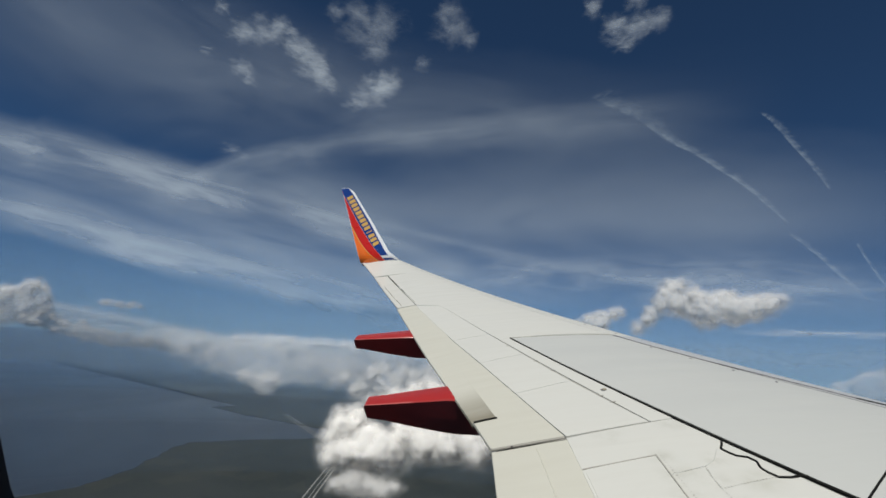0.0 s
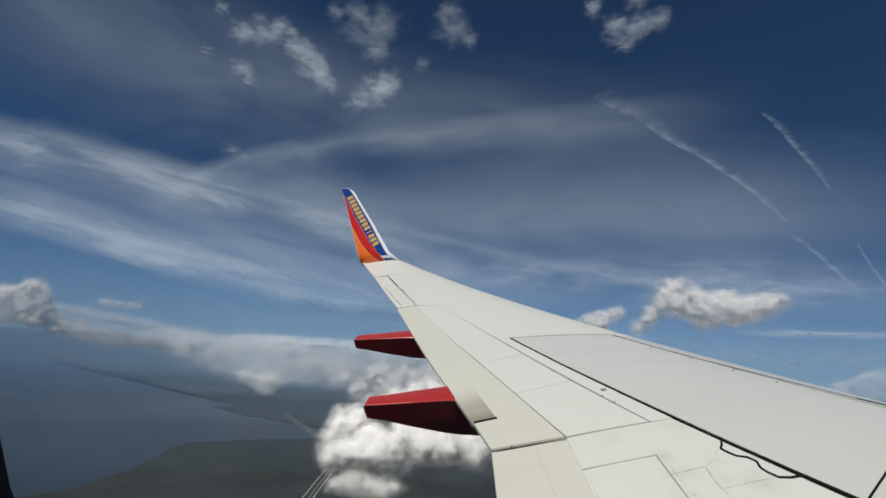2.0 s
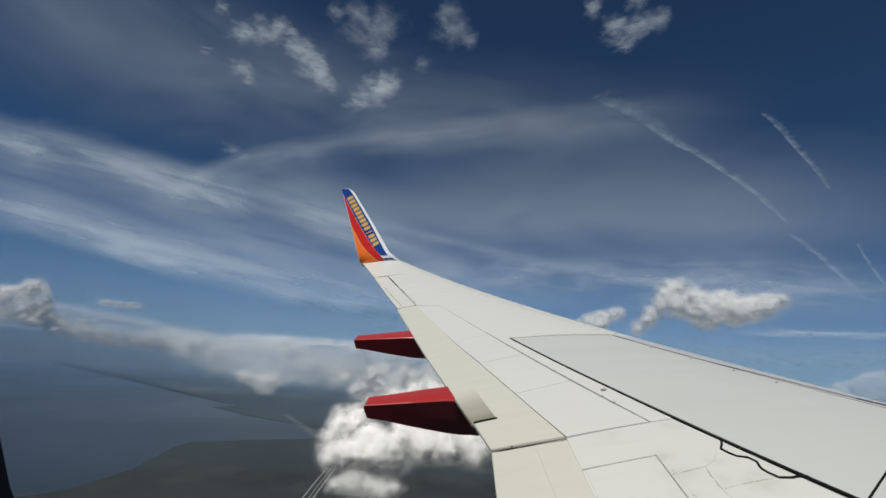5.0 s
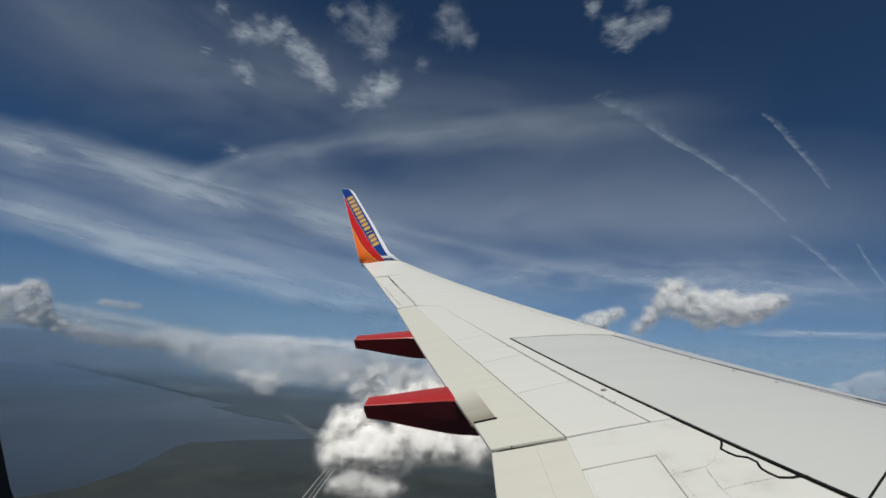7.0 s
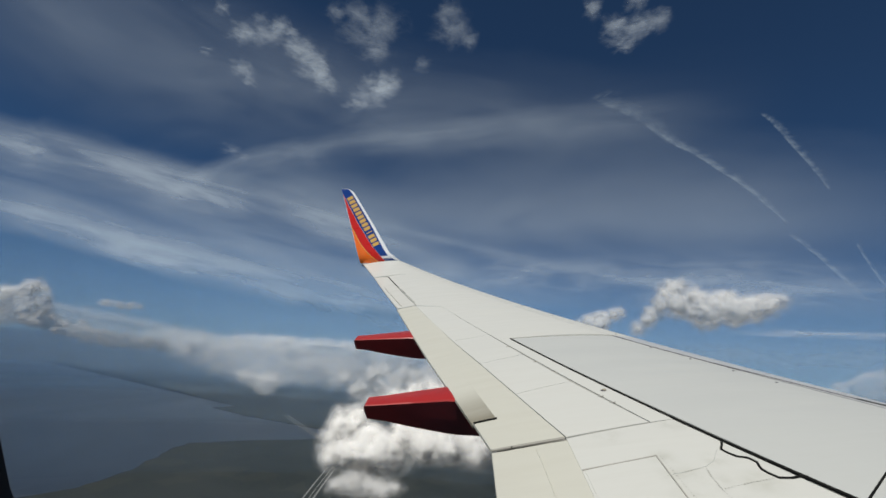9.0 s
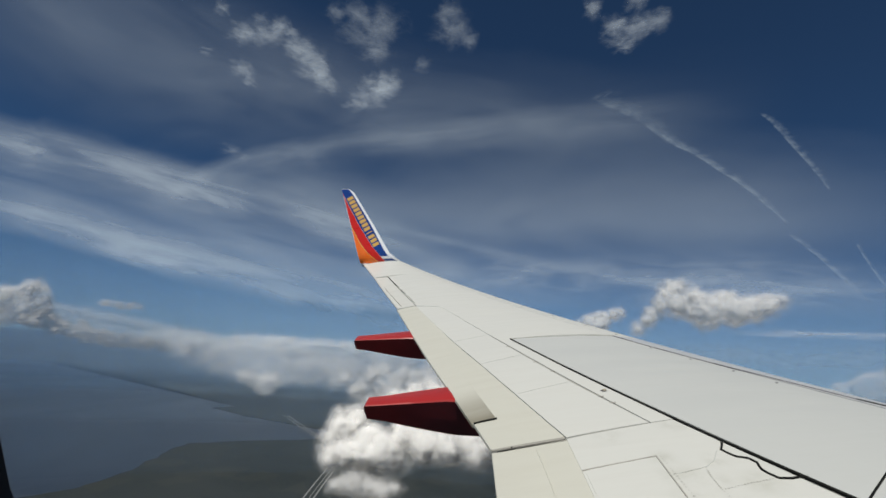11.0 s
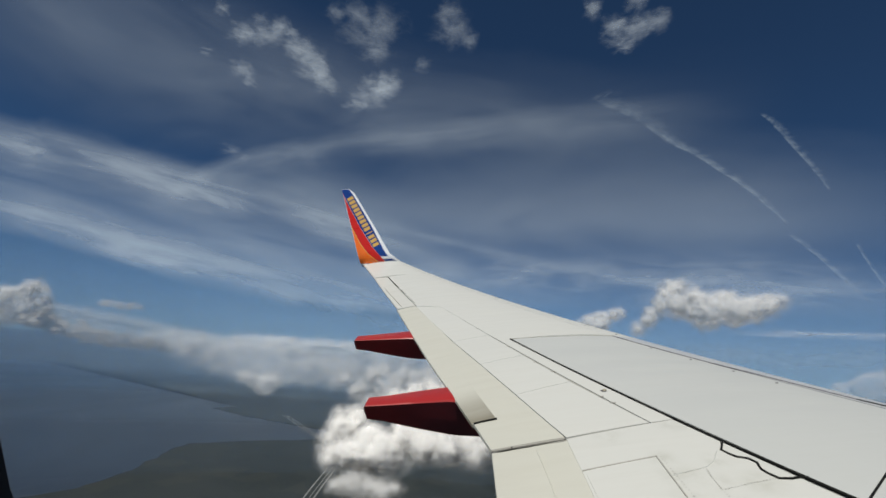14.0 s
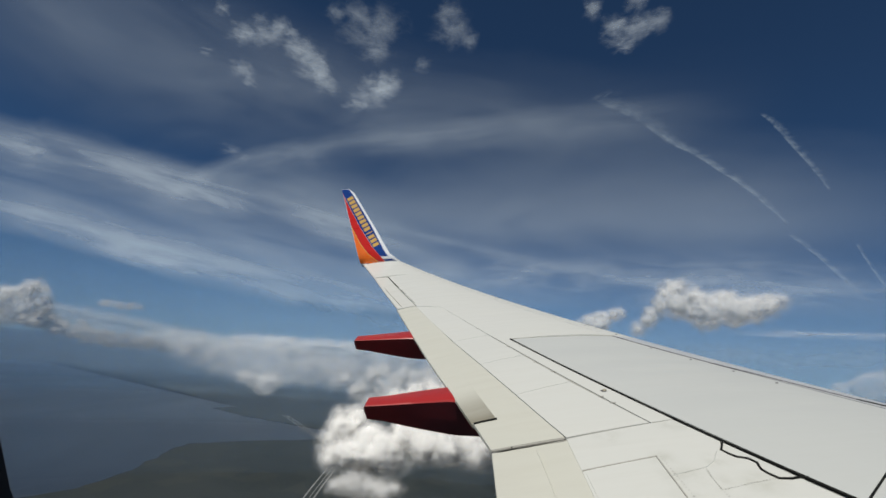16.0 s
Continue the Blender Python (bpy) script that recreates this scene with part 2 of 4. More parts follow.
def panel(name, corners, material, parent, label="", lift=0.006, gap=0.005, depth=0.022, n=12, m=10, dip=0.0, front_round=False):
    """A skin panel over four (y, c) corners: inner front, outer front, outer rear, inner rear. A joint is left all round."""
    (ya, ca), (yb, cb), (yc, cc), (yd, cd) = corners
    xa, xb, xc, xd = (lead(y) - c * chord(y) for y, c in corners)
    bm = bmesh.new()
    grid = []
    for i in range(n + 1):
        s = i / n
        row = []
        for j in range(m + 1):
            t = (j / m) ** 1.6 if front_round else j / m
            y = (ya * (1 - s) + yb * s) * (1 - t) + (yd * (1 - s) + yc * s) * t
            x = (xa * (1 - s) + xb * s) * (1 - t) + (xd * (1 - s) + xc * s) * t
            y += gap * (1 - 2 * s)
            c = at_x(y, x - gap * (1 - 2 * t))
            drop = dip * (1 - t) ** 2.4 * (1 - 0.75 * s)
            edge = 0.0012 if gap and (i in (0, n) or j in (0, m)) else 0.0
            row.append(bm.verts.new(top(y, max(c, 0.0), lift - drop - edge)))
        grid.append(row)
    for i in range(n):
        for j in range(m):
            bm.faces.new((grid[i][j], grid[i + 1][j], grid[i + 1][j + 1], grid[i][j + 1]))
    rim = [grid[i][0] for i in range(n)] + [grid[n][j] for j in range(m)] + [grid[i][m] for i in range(n, 0, -1)] + [grid[0][j] for j in range(m, 0, -1)]
    low = [bm.verts.new(v.co - Vector((0, 0, depth))) for v in rim]
    for k in range(len(rim)):
        q = (k + 1) % len(rim)
        bm.faces.new((rim[k], rim[q], low[q], low[k]))
    return part(name, bm, material, parent, label)


def strip(name, points, width, material, parent, label="", lift=0.009, height=0.005):
    """A raised bead of sealant that follows points (y, c) on the skin."""
    bm = bmesh.new()
    fine = []
    for (y0, c0), (y1, c1) in zip(points, points[1:]):
        k = max(1, int(abs(y1 - y0) / 0.12))
        fine += [(y0 + (y1 - y0) * i / k, c0 + (c1 - c0) * i / k) for i in range(k)]
    fine.append(points[-1])
    pts = [top(y, c, lift) for y, c in fine]
    rows = []
    for i, v in enumerate(pts):
        d = (pts[min(i + 1, len(pts) - 1)] - pts[max(i - 1, 0)])
        side = Vector((-d.y, d.x, 0)).normalized() * width * 0.5 * (1 + 0.10 * noise.noise(v * 6))
        up = Vector((0, 0, height))
        rows.append([bm.verts.new(v - side - up * 2), bm.verts.new(v - side), bm.verts.new(v - side * 0.4 + up), bm.verts.new(v + side * 0.4 + up), bm.verts.new(v + side), bm.verts.new(v + side - up * 2)])
    for a, b in zip(rows, rows[1:]):
        for k in range(5):
            bm.faces.new((a[k], a[k + 1], b[k + 1], b[k]))
    bm.faces.new(rows[0])
    bm.faces.new(rows[-1][::-1])
    return part(name, bm, material, parent, label)


wing = thing("aircraft_wing", "white and grey swept airliner wing with red flap fairings", "wing", AIR)


def build_core():
    """The wing's closed body under the panels; it shows in the joints."""
    bm = bmesh.new()
    ys = list(np.linspace(-0.8, 3.86, 16)) + list(np.linspace(4.1, TIP_Y, 40))
    cs = [0, 0.002, 0.006, 0.014, 0.03, 0.055, 0.09, 0.14, 0.2, 0.28, 0.36, 0.45, 0.54, 0.63, 0.72, 0.8, 0.87, 0.94, 1.0]
    loops = []
    for y in ys:
        e = c_end(y) - 0.07 / chord(y)
        sink = [-0.006 - 0.026 * min(max((c - 0.84) / 0.05, 0), 1) for c in cs]
        up = [top(y, c * e, d) for c, d in zip(cs, sink)]
        down = [top(y, c * e, d) - Vector((0, 0, thick(y, c * e))) for c, d in zip(reversed(cs[1:]), reversed(sink[1:]))]
        loops.append([bm.verts.new(v) for v in up + down])
    k = len(loops[0])
    for a, b in zip(loops, loops[1:]):
        for i in range(k):
            bm.faces.new((a[i], a[(i + 1) % k], b[(i + 1) % k], b[i]))
    bm.faces.new(loops[0])
    bm.faces.new(loops[-1][::-1])
    return part("wing_core", bm, JOINT, wing, "grey sealed structure seen in the panel joints")


build_core()

# skin, from the leading edge back
panel("leading_edge_slat", [(-0.6, 0.0), (6.61, 0.0), (6.61, 0.166), (-0.6, 0.128)], SLAT, wing, "silvery leading edge slat", n=24, m=12, gap=0.0, front_round=True)
panel("leading_edge_skin", [(6.61, 0.0), (TIP_Y, 0.0), (TIP_Y, 0.17), (6.61, 0.166)], WHITE, wing, "pale leading edge skin", n=26, m=12, gap=0.0, front_round=True)
panel("wing_box_skin", [(-0.6, 0.134), (6.64, 0.172), (6.69, 0.600), (-0.6, 0.602)], GREY, wing, "smooth light grey wing box skin", n=26, m=16, gap=0.004)
panel("outer_box_skin", [(6.66, 0.168), (9.10, 0.17), (9.10, 0.650), (6.70, 0.650)], WHITE, wing, n=10, m=12, gap=0.0)
panel("outer_box_skin", [(9.10, 0.17), (12.85, 0.17), (12.82, 0.655), (9.10, 0.652)], WHITE, wing, n=16, m=12, gap=0.0)
panel("outer_rear_skin", [(9.105, 0.651), (12.82, 0.654), (12.80, 0.775), (9.44, 0.803)], WHITE, wing, n=16, m=6, gap=0.0)
panel("rear_spar_strip", [(3.94, 0.612), (6.70, 0.604), (6.74, 0.649), (3.93, 0.661)], WHITE, wing, n=14, m=5, gap=0.002)
panel("tip_skin", [(12.78, 0.17), (TIP_Y, 0.17), (TIP_Y, 1.09), (12.95, 0.985)], WHITE, wing, n=12, m=14, gap=0.0, lift=0.0045)
strip("tip_joint", [(12.79, 0.775), (12.94, 0.985)], 0.012, JOINT, wing, lift=0.004, height=0.003)

# four spoilers
SPOILER_Y = [(3.93, 3.88), (4.97, 4.85), (5.98, 5.87), (7.00, 6.93), (9.09, 9.42)]
SPOILER_C = [(0.664, 0.848), (0.665, 0.840), (0.659, 0.833), (0.653, 0.832), (0.649, 0.812)]
for k in range(4):
    (fa, ra), (fb, rb) = SPOILER_Y[k], SPOILER_Y[k + 1]
    (ca, da), (cb, db) = SPOILER_C[k], SPOILER_C[k + 1]
    panel("spoiler", [(fa, ca), (fb, cb), (rb, db), (ra, da)], WHITE, wing, "white spoiler panel lying flush", gap=0.003, lift=0.007)

# outboard flap: one smooth skin with a soft fold; its rear part sinks towards the inner end, where grime and painted
# shade darken it
def fold(y):
    return 0.942 - 0.095 * (y - 4.41) / 5.03


def flap_point(y, t, c0, c1, sunk):
    c = c0 + (c1 - c0) * t
    drop = 0.0
    if sunk:
        drop = 0.032 * math.exp(-(y - 4.41) / 0.8) * (1 - (1 - t) ** 2) * (1 - 0.5 * t) + 0.012 * t * t
    return top(y, c, 0.003 - drop)


def flap_skin(name, ys, front, rear, material, label, sunk=False, m=14):
    bm = bmesh.new()
    rows = []
    for y in ys:
        c0, c1 = front(y), rear(y)
        row = [bm.verts.new(flap_point(y, j / m, c0, c1, sunk)) for j in range(m + 1)]
        row.append(bm.verts.new(row[-1].co - Vector((0.004, 0, 0.022))))
        rows.append(row)
    for a, b in zip(rows, rows[1:]):
        for j in range(m + 1):
            bm.faces.new((a[j], b[j], b[j + 1], a[j + 1]))
    for row in (rows[0], rows[-1]):
        low = [bm.verts.new(v.co - Vector((0, 0, 0.022))) for v in row]
        for j in range(m + 1):
            bm.faces.new((row[j], row[j + 1], low[j + 1], low[j]))
    return part(name, bm, material, wing, label)


flap_skin("flap_front", list(np.linspace(3.895, 4.405, 6)) + list(np.linspace(4.6, 9.44, 28)), lambda y: float(np.interp(y, (3.9, 4.85, 5.87, 6.93, 9.43), (0.8490, 0.8410, 0.8340, 0.8330, 0.806))),
          lambda y: fold(max(y, 4.41)), CREAM, "cream flap with grime along its joint", m=8)
flap_skin("flap_rear", list(np.linspace(4.41, 5.6, 16)) + list(np.linspace(5.8, 9.44, 20)), fold, c_end, SOOT_SHADED, "cream flap trailing part, sooty and with painted shade towards its inner end", sunk=True)
flap_skin("flap_end_piece", list(np.linspace(3.895, 4.405, 6)), lambda y: fold(4.41), c_end, CREAM, "cream flap end piece", m=8)
panel("aileron", [(9.48, 0.806), (12.76, 0.779), (12.93, 0.991), (9.47, 0.961)], PALE, wing, "pale aileron", n=12, m=6, gap=0.008, lift=0.004)
strip("aileron_seal", [(12.72, 0.778), (11.5, 0.783), (11.35, 0.784)], 0.018, BLACK, wing, "black aileron seal")
strip("aileron_seal", [(11.1, 0.785), (10.6, 0.787)], 0.014, BLACK, wing, "black aileron seal")
strip("aileron_seal", [(10.5, 0.788), (9.7, 0.793)], 0.008, JOINT, wing)
strip("trim_tab_joint", [(11.55, 0.936), (9.60, 0.914)], 0.012, JOINT, wing)

# inboard of the kink
panel("inboard_skin", [(-0.6, 0.607), (3.94, 0.612), (3.865, 0.850), (-0.6, at_x(-0.6, 0.79))], WORN, wing, n=16, m=10, gap=0.003, lift=0.004)
panel("access_panel", [(1.2, at_x(1.2, 1.26)), (3.44, at_x(3.44, 1.335)), (3.40, at_x(3.40, 0.82)), (1.2, at_x(1.2, 0.80))], WORN, wing, "white access panel with dark joints", n=10, m=6, gap=0.006, lift=0.008)
strip("panel_joint", [(3.445, at_x(3.445, 1.335)), (2.96, at_x(2.96, 1.318)), (1.2, at_x(1.2, 1.26))], 0.010, JOINT, wing, lift=0.007, height=0.003)
strip("panel_joint", [(3.445, at_x(3.445, 1.34)), (3.405, at_x(3.405, 0.81))], 0.009, JOINT, wing, lift=0.007, height=0.003)
panel("inboard_flap", [(-0.6, at_x(-0.6, 0.83)), (3.845, at_x(3.845, 0.84)), (3.845, at_x(3.845, 0.212)), (-0.6, at_x(-0.6, 0.12))], CREAM, wing, "cream inboard flap", n=16, m=8, gap=0.002, lift=-0.001, depth=0.05)
strip("flap_rub_strip", [(3.78, at_x(3.78, 0.56)), (3.16, at_x(3.16, 0.58)), (1.5, at_x(1.5, 0.62))], 0.010, CREAM, wing, lift=0.002, height=0.002)
strip("flap_seal", [(3.87, 0.852), (3.87, 1.006)], 0.018, JOINT, wing, "grey seal between the flaps", lift=0.006)
strip("flap_seal", [(4.40, 0.941), (4.395, 0.97), (4.385, 1.0)], 0.024, BLACK, wing, "black rubber seal at the flap step", lift=0.012, height=0.004)
strip("seal_block", [(3.86, 0.963), (3.86, 0.966)], 0.010, BLACK, wing, lift=0.012, height=0.004)

# black sealant lines round the wing box
strip("black_sealant_line", [(-0.5, 0.603), (1.5, 0.603), (2.78, 0.603), (3.56, 0.6085), (4.19, 0.608), (5.40, 0.606), (6.69, 0.600)], 0.026, BLACK, wing, "black sealant line")
strip("grey_sealant_line", [(6.69, 0.598), (6.65, 0.49), (6.61, 0.374), (6.60, 0.254), (6.61, 0.169)], 0.016, JOINT, wing, lift=0.008)
strip("leading_edge_seal", [(6.61, 0.169), (6.03, 0.171), (5.37, 0.163), (4.88, 0.147), (4.46, 0.136), (4.20, 0.132)], 0.011, SEAM, wing, lift=0.008)
strip("leading_edge_seal", [(4.22, 0.132), (4.0, 0.12), (3.4, 0.11), (1.0, 0.11)], 0.026, BLACK, wing)
strip("sealant_wire", [(3.54, 0.609), (3.48, 0.622), (3.42, 0.638), (3.36, 0.639), (3.31, 0.637), (3.28, 0.626), (3.22, 0.626), (3.18, 0.633), (3.14, 0.639), (3.09, 0.641), (3.03, 0.640), (3.015, 0.625), (3.02, 0.613), (3.01, 0.602)], 0.015, BLACK, wing, "black wavy sealant bead")
strip("black_cross_seal", [(3.30, 0.36), (2.97, 0.499), (2.77, 0.584), (2.73, 0.600)], 0.013, BLACK, wing)


# ---------------------------------------------------------------- flap track fairings
def fairing(name, y_mid, tail_x, te_x, tail_top, tail_low, te_top, te_low, half, label):
    """A canoe-shaped pod under the trailing edge: flat top, sides that draw in to a narrow keel, blunt tail."""
    bm = bmesh.new()
    rows = []
    steps = 22
    front_x = te_x + 1.5
    roll = DIHEDRAL + 2 * FLEX * (y_mid - 3)
    for i in range(steps + 1):
        s = i / steps
        x = tail_x + (front_x - tail_x) * s
        k = (x - tail_x) / (te_x - tail_x)
        zt = tail_top + (te_top - tail_top) * min(k, 1.0) ** 0.85
        zb = tail_low + (te_low - tail_low) * min(k, 1.6) ** 0.78
        if k > 1:
            zt = te_top - 0.22 * (k - 1)
            zb = te_low + (te_low - tail_low) * 0.25 * math.sin(min((k - 1) * 1.2, 1.57))
        w = half * (0.50 + 0.50 * min(k * 1.05, 1.0) ** 0.8)
        nose = 1.0 if s < 0.85 else math.sqrt(max(1 - ((s - 0.85) / 0.155) ** 2, 0.01))
        if i == 0:
            w, zt, zb, x = w * 0.8, zt - 0.02, zb + 0.02, x + 0.0
        elif i == 1:
            x = tail_x + 0.025
        w *= nose
        mid = (zt + zb) / 2
        zt, zb = mid + (zt - mid) * nose, mid + (zb - mid) * nose
        h = zt - zb
        ring = [(-0.86, 0.0), (-0.96, -0.015), (-1.0, -0.05), (-0.95, -0.12), (-0.70, -0.50), (-0.45, -0.85), (-0.30, -0.97), (-0.15, -1.0)]
        pts = ring + [(-a, b) for a, b in reversed(ring)]
        rows.append([bm.verts.new((x, y_mid + a * w, zt + b * h + roll * a * w)) for a, b in pts])
    n = len(rows[0])
    for a, b in zip(rows, rows[1:]):
        for k in range(n):
            bm.faces.new((a[k], a[(k + 1) % n], b[(k + 1) % n], b[k]))
    bm.faces.new(rows[0])
    bm.faces.new(rows[-1][::-1])
    ob = part(name, bm, RED, wing, label)
    # faces not turned upwards get the red with the painted shade
    ob.data.materials.append(SHADE_RED)
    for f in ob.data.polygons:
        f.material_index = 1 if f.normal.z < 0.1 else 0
    return ob


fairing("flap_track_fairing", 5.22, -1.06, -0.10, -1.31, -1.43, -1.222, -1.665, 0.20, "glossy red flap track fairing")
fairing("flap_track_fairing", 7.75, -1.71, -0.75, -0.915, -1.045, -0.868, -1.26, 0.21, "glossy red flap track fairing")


# ---------------------------------------------------------------- winglet
CANT = radians(10)
TIP = top(TIP_Y, 1.0)


def wl_edge(table, s):
    return float(np.interp(s, [a for a, _ in table], [b for _, b in table]))


WL_TE = [(0, -3.085), (1.27, -3.39), (2.53, -3.71)]
WL_LE = [(0, -1.745), (0.10, -1.86), (0.34, -2.15), (1.3, -2.67), (2.38, -3.29), (2.46, -3.37), (2.53, -3.47)]
WL_WHITE = [(0, -1.80), (0.05, -1.90), (0.20, -2.17), (0.36, -2.29), (1.3, -2.755), (2.34, -3.345), (2.53, -3.49)]
WL_BLUE = [(0, -2.22), (0.14, -2.36), (0.58, -2.71), (1.33, -3.15), (2.38, -3.675), (2.53, -3.71)]
WL_RED = [(0, -2.42), (0.06, -2.52), (0.33, -2.83), (0.65, -3.07), (1.27, -3.39), (2.53, -3.71)]


def winglet_at(x, s, out=0.0):
    """A place on the winglet's inner face: s along its height, bent in a smooth curve out of the wing tip."""
    bend = 0.16 * math.exp(-s / 0.16)
    v = Vector((x, TIP_Y + s * math.sin(CANT) + bend - 0.16, TIP.z + s * math.cos(CANT) + 0.0))
    return v + Vector((0, math.cos(CANT), -math.sin(CANT))) * out


def winglet_field(name, front, rear, s0, s1, material, label="", proud=0.004, n=26, inset=0.0):
    bm = bmesh.new()
    rows = []
    for i in range(n + 1):
        s = s0 + (s1 - s0) * i / n
        a, b = wl_edge(front, s) - inset, wl_edge(rear, s) + inset
        if a - b < 0.004:
            a, b = (a + b) / 2 + 0.002, (a + b) / 2 - 0.002
        rows.append([[bm.verts.new(winglet_at(a + (b - a) * j / 3, s, o)) for j in range(4)] for o in (-proud, 0.012)])
    for p, q in zip(rows, rows[1:]):
        for k in (0, 1):
            for j in range(3):
                bm.faces.new((p[k][j], p[k][j + 1], q[k][j + 1], q[k][j]))
        bm.faces.new((p[0][0], q[0][0], q[1][0], p[1][0]))
        bm.faces.new((p[0][3], q[0][3], q[1][3], p[1][3]))
    for r in (rows[0], rows[-1]):
        bm.faces.new(r[0] + r[1][::-1])
    return part(name, bm, material, winglet, label)


def build_winglet():
    bm = bmesh.new()
    rows = []
    for i in range(31):
        s = 2.53 * i / 30
        a, b = wl_edge(WL_LE, s), wl_edge(WL_TE, s)
        inner, outer = [], []
        for j in range(11):
            t = (j / 10) ** 1.5
            th = (a - b) * 0.20 * math.sqrt(t) * (1 - t) + 0.004
            inner.append(bm.verts.new(winglet_at(a + (b - a) * t, s, 0.0 + 0.02 * (1 - min(t * 12, 1)))))
            outer.append(bm.verts.new(winglet_at(a + (b - a) * t, s, 0.022 + th)))
        rows.append(inner + outer[::-1])
    k = len(rows[0])
    for p, q in zip(rows, rows[1:]):
        for i in range(k):
            bm.faces.new((p[i], p[(i + 1) % k], q[(i + 1) % k], q[i]))
    bm.faces.new(rows[0])
    bm.faces.new(rows[-1][::-1])
    return part("winglet", bm, LINE, wing, "upswept winglet in blue, red and orange with a pale leading edge")


winglet = build_winglet()
winglet_field("blue_field", WL_WHITE, WL_BLUE, 0.02, 2.52, BLUE, "blue painted field")
winglet_field("red_field", WL_BLUE, WL_RED, 0.02, 2.42, WRED, "red painted stripe", inset=0.009)
winglet_field("orange_field", WL_RED, WL_TE, 0.02, 1.24, ORANGE, "orange painted field", inset=0.007)
# white stripe painted where the sun glints on the winglet's curved root
winglet_field("painted_glint", [(a, b) for a, b in WL_WHITE], WL_BLUE, 0.15, 0.23, LINE, "white painted glint across the blue field", proud=0.006, n=6)
winglet_field("yellow_stripe", [(a, b + 0.012) for a, b in WL_RED], [(a, b - 0.012) for a, b in WL_RED], 0.04, 1.25, GOLD, "thin yellow stripe", proud=0.006)


def letter_bars():
    """The lettering as plain gold bars in a row down the blue field."""
    count = 13
    for i in range(count):
        s = 2.26 - 1.70 * (i + 0.5) / count
        f, r = wl_edge(WL_WHITE, s), wl_edge(WL_BLUE, s)
        mid, half = (f + r) / 2, min(0.30, (f - r)) * 0.34
        slope = (wl_edge(WL_WHITE, s + 0.1) - wl_edge(WL_WHITE, s - 0.1)) / 0.2
        tall = 0.046 if i != 9 else 0.015
        bm = bmesh.new()
        vs = []
        for o in (-0.010, 0.0):
            for a, b in ((-1, -1), (1, -1), (1, 1), (-1, 1)):
                ds = b * tall + a * half * 0.45
                vs.append(bm.verts.new(winglet_at(mid + a * half * 0.9 + slope * b * tall, s + ds, o)))
        for q in ((0, 1, 2, 3), (4, 5, 6, 7), (0, 1, 5, 4), (1, 2, 6, 5), (2, 3, 7, 6), (3, 0, 4, 7)):
            bm.faces.new([vs[k] for k in q])
        part("letter_bar", bm, GOLD, winglet, "", smooth=False)


letter_bars()
strip("winglet_fillet", [(15.02, 0.0), (15.02, 1.09)], 0.10, LINE, wing, lift=-0.004, height=0.012)
strip("tail_light_housing", [(15.04, 1.06), (15.04, 1.11)], 0.09, BLACK, wing, lift=-0.03, height=0.02)


# ---------------------------------------------------------------- small marks on the skin
def dome(name, y, c, r, h, material, label=""):
    bm = bmesh.new()
    bmesh.ops.create_uvsphere(bm, u_segments=10, v_segments=6, radius=1.0)
    bmesh.ops.scale(bm, vec=(r, r, h), verts=bm.verts)
    bmesh.ops.translate(bm, vec=top(y, c, 0.008), verts=bm.verts)
    return part(name, bm, material, wing, label)


# dark ring added under the cap in place of its shadow
dome("cap_shadow", 4.65, 0.631, 0.030, 0.005, SEAM, "dark ring in place of a fuel cap's shadow")
dome("fuel_cap", 4.65, 0.629, 0.022, 0.014, BRONZE, "small bronze fuel cap")
for y, c in ((9.75, 0.10), (8.9, 0.105), (8.05, 0.11), (7.35, 0.11), (6.75, 0.12), (5.95, 0.19), (5.45, 0.19), (5.0, 0.19), (4.62, 0.19)):
    dome("rivet_head", y, c, 0.013, 0.005, SEAM)

# ticks across the spoiler hinge line and lines of small rivets round a repair patch
for y in (6.35, 5.66, 5.30, 4.52, 4.36):
    strip("hinge_tick", [(y, 0.655), (y + 0.01, 0.668)], 0.010, JOINT, wing, lift=0.009, height=0.003)


def rivet_row(points, step):
    """Rivet heads set along a line of (y, x) places."""
    bm = bmesh.new()
    rnd = random.Random(4)
    for (y0, x0), (y1, x1) in zip(points, points[1:]):
        k = max(1, int(math.hypot(y1 - y0, x1 - x0) / step))
        for i in range(k):
            y, x = y0 + (y1 - y0) * i / k, x0 + (x1 - x0) * i / k
            v = top(y, at_x(y, x), 0.0065)
            r = rnd.uniform(0.0025, 0.0062)
            ring = [bm.verts.new(v + Vector((r * math.cos(a * math.pi / 3), r * math.sin(a * math.pi / 3), 0))) for a in range(6)]
            tip = bm.verts.new(v + Vector((0, 0, 0.0015)))
            for a in range(6):
                bm.faces.new((ring[a], ring[(a + 1) % 6], tip))
    return tagged(part("rivet_row", bm, JOINT, wing, "row of small dark rivets"), kind="stuff")


rivet_row([(3.20, 1.31), (3.235, 1.57), (3.13, 1.55), (2.99, 1.54), (3.02, 1.73), (3.04, 1.93)], 0.020)
rivet_row([(3.43, 1.36), (2.60, 1.36)], 0.030)
rivet_row([(2.99, 1.54), (2.55, 1.56)], 0.022)
strip("patch_edge", [(3.20, at_x(3.20, 1.33)), (3.245, at_x(3.245, 1.58)), (3.30, at_x(3.30, 1.66)), (3.42, at_x(3.42, 1.74))], 0.005, GREY, wing, lift=0.005, height=0.002)

# ---------------------------------------------------------------- fuselage and window
fuselage = thing("fuselage", "airliner fuselage section round the cabin window", "fuselage", AIR, kind="structure")


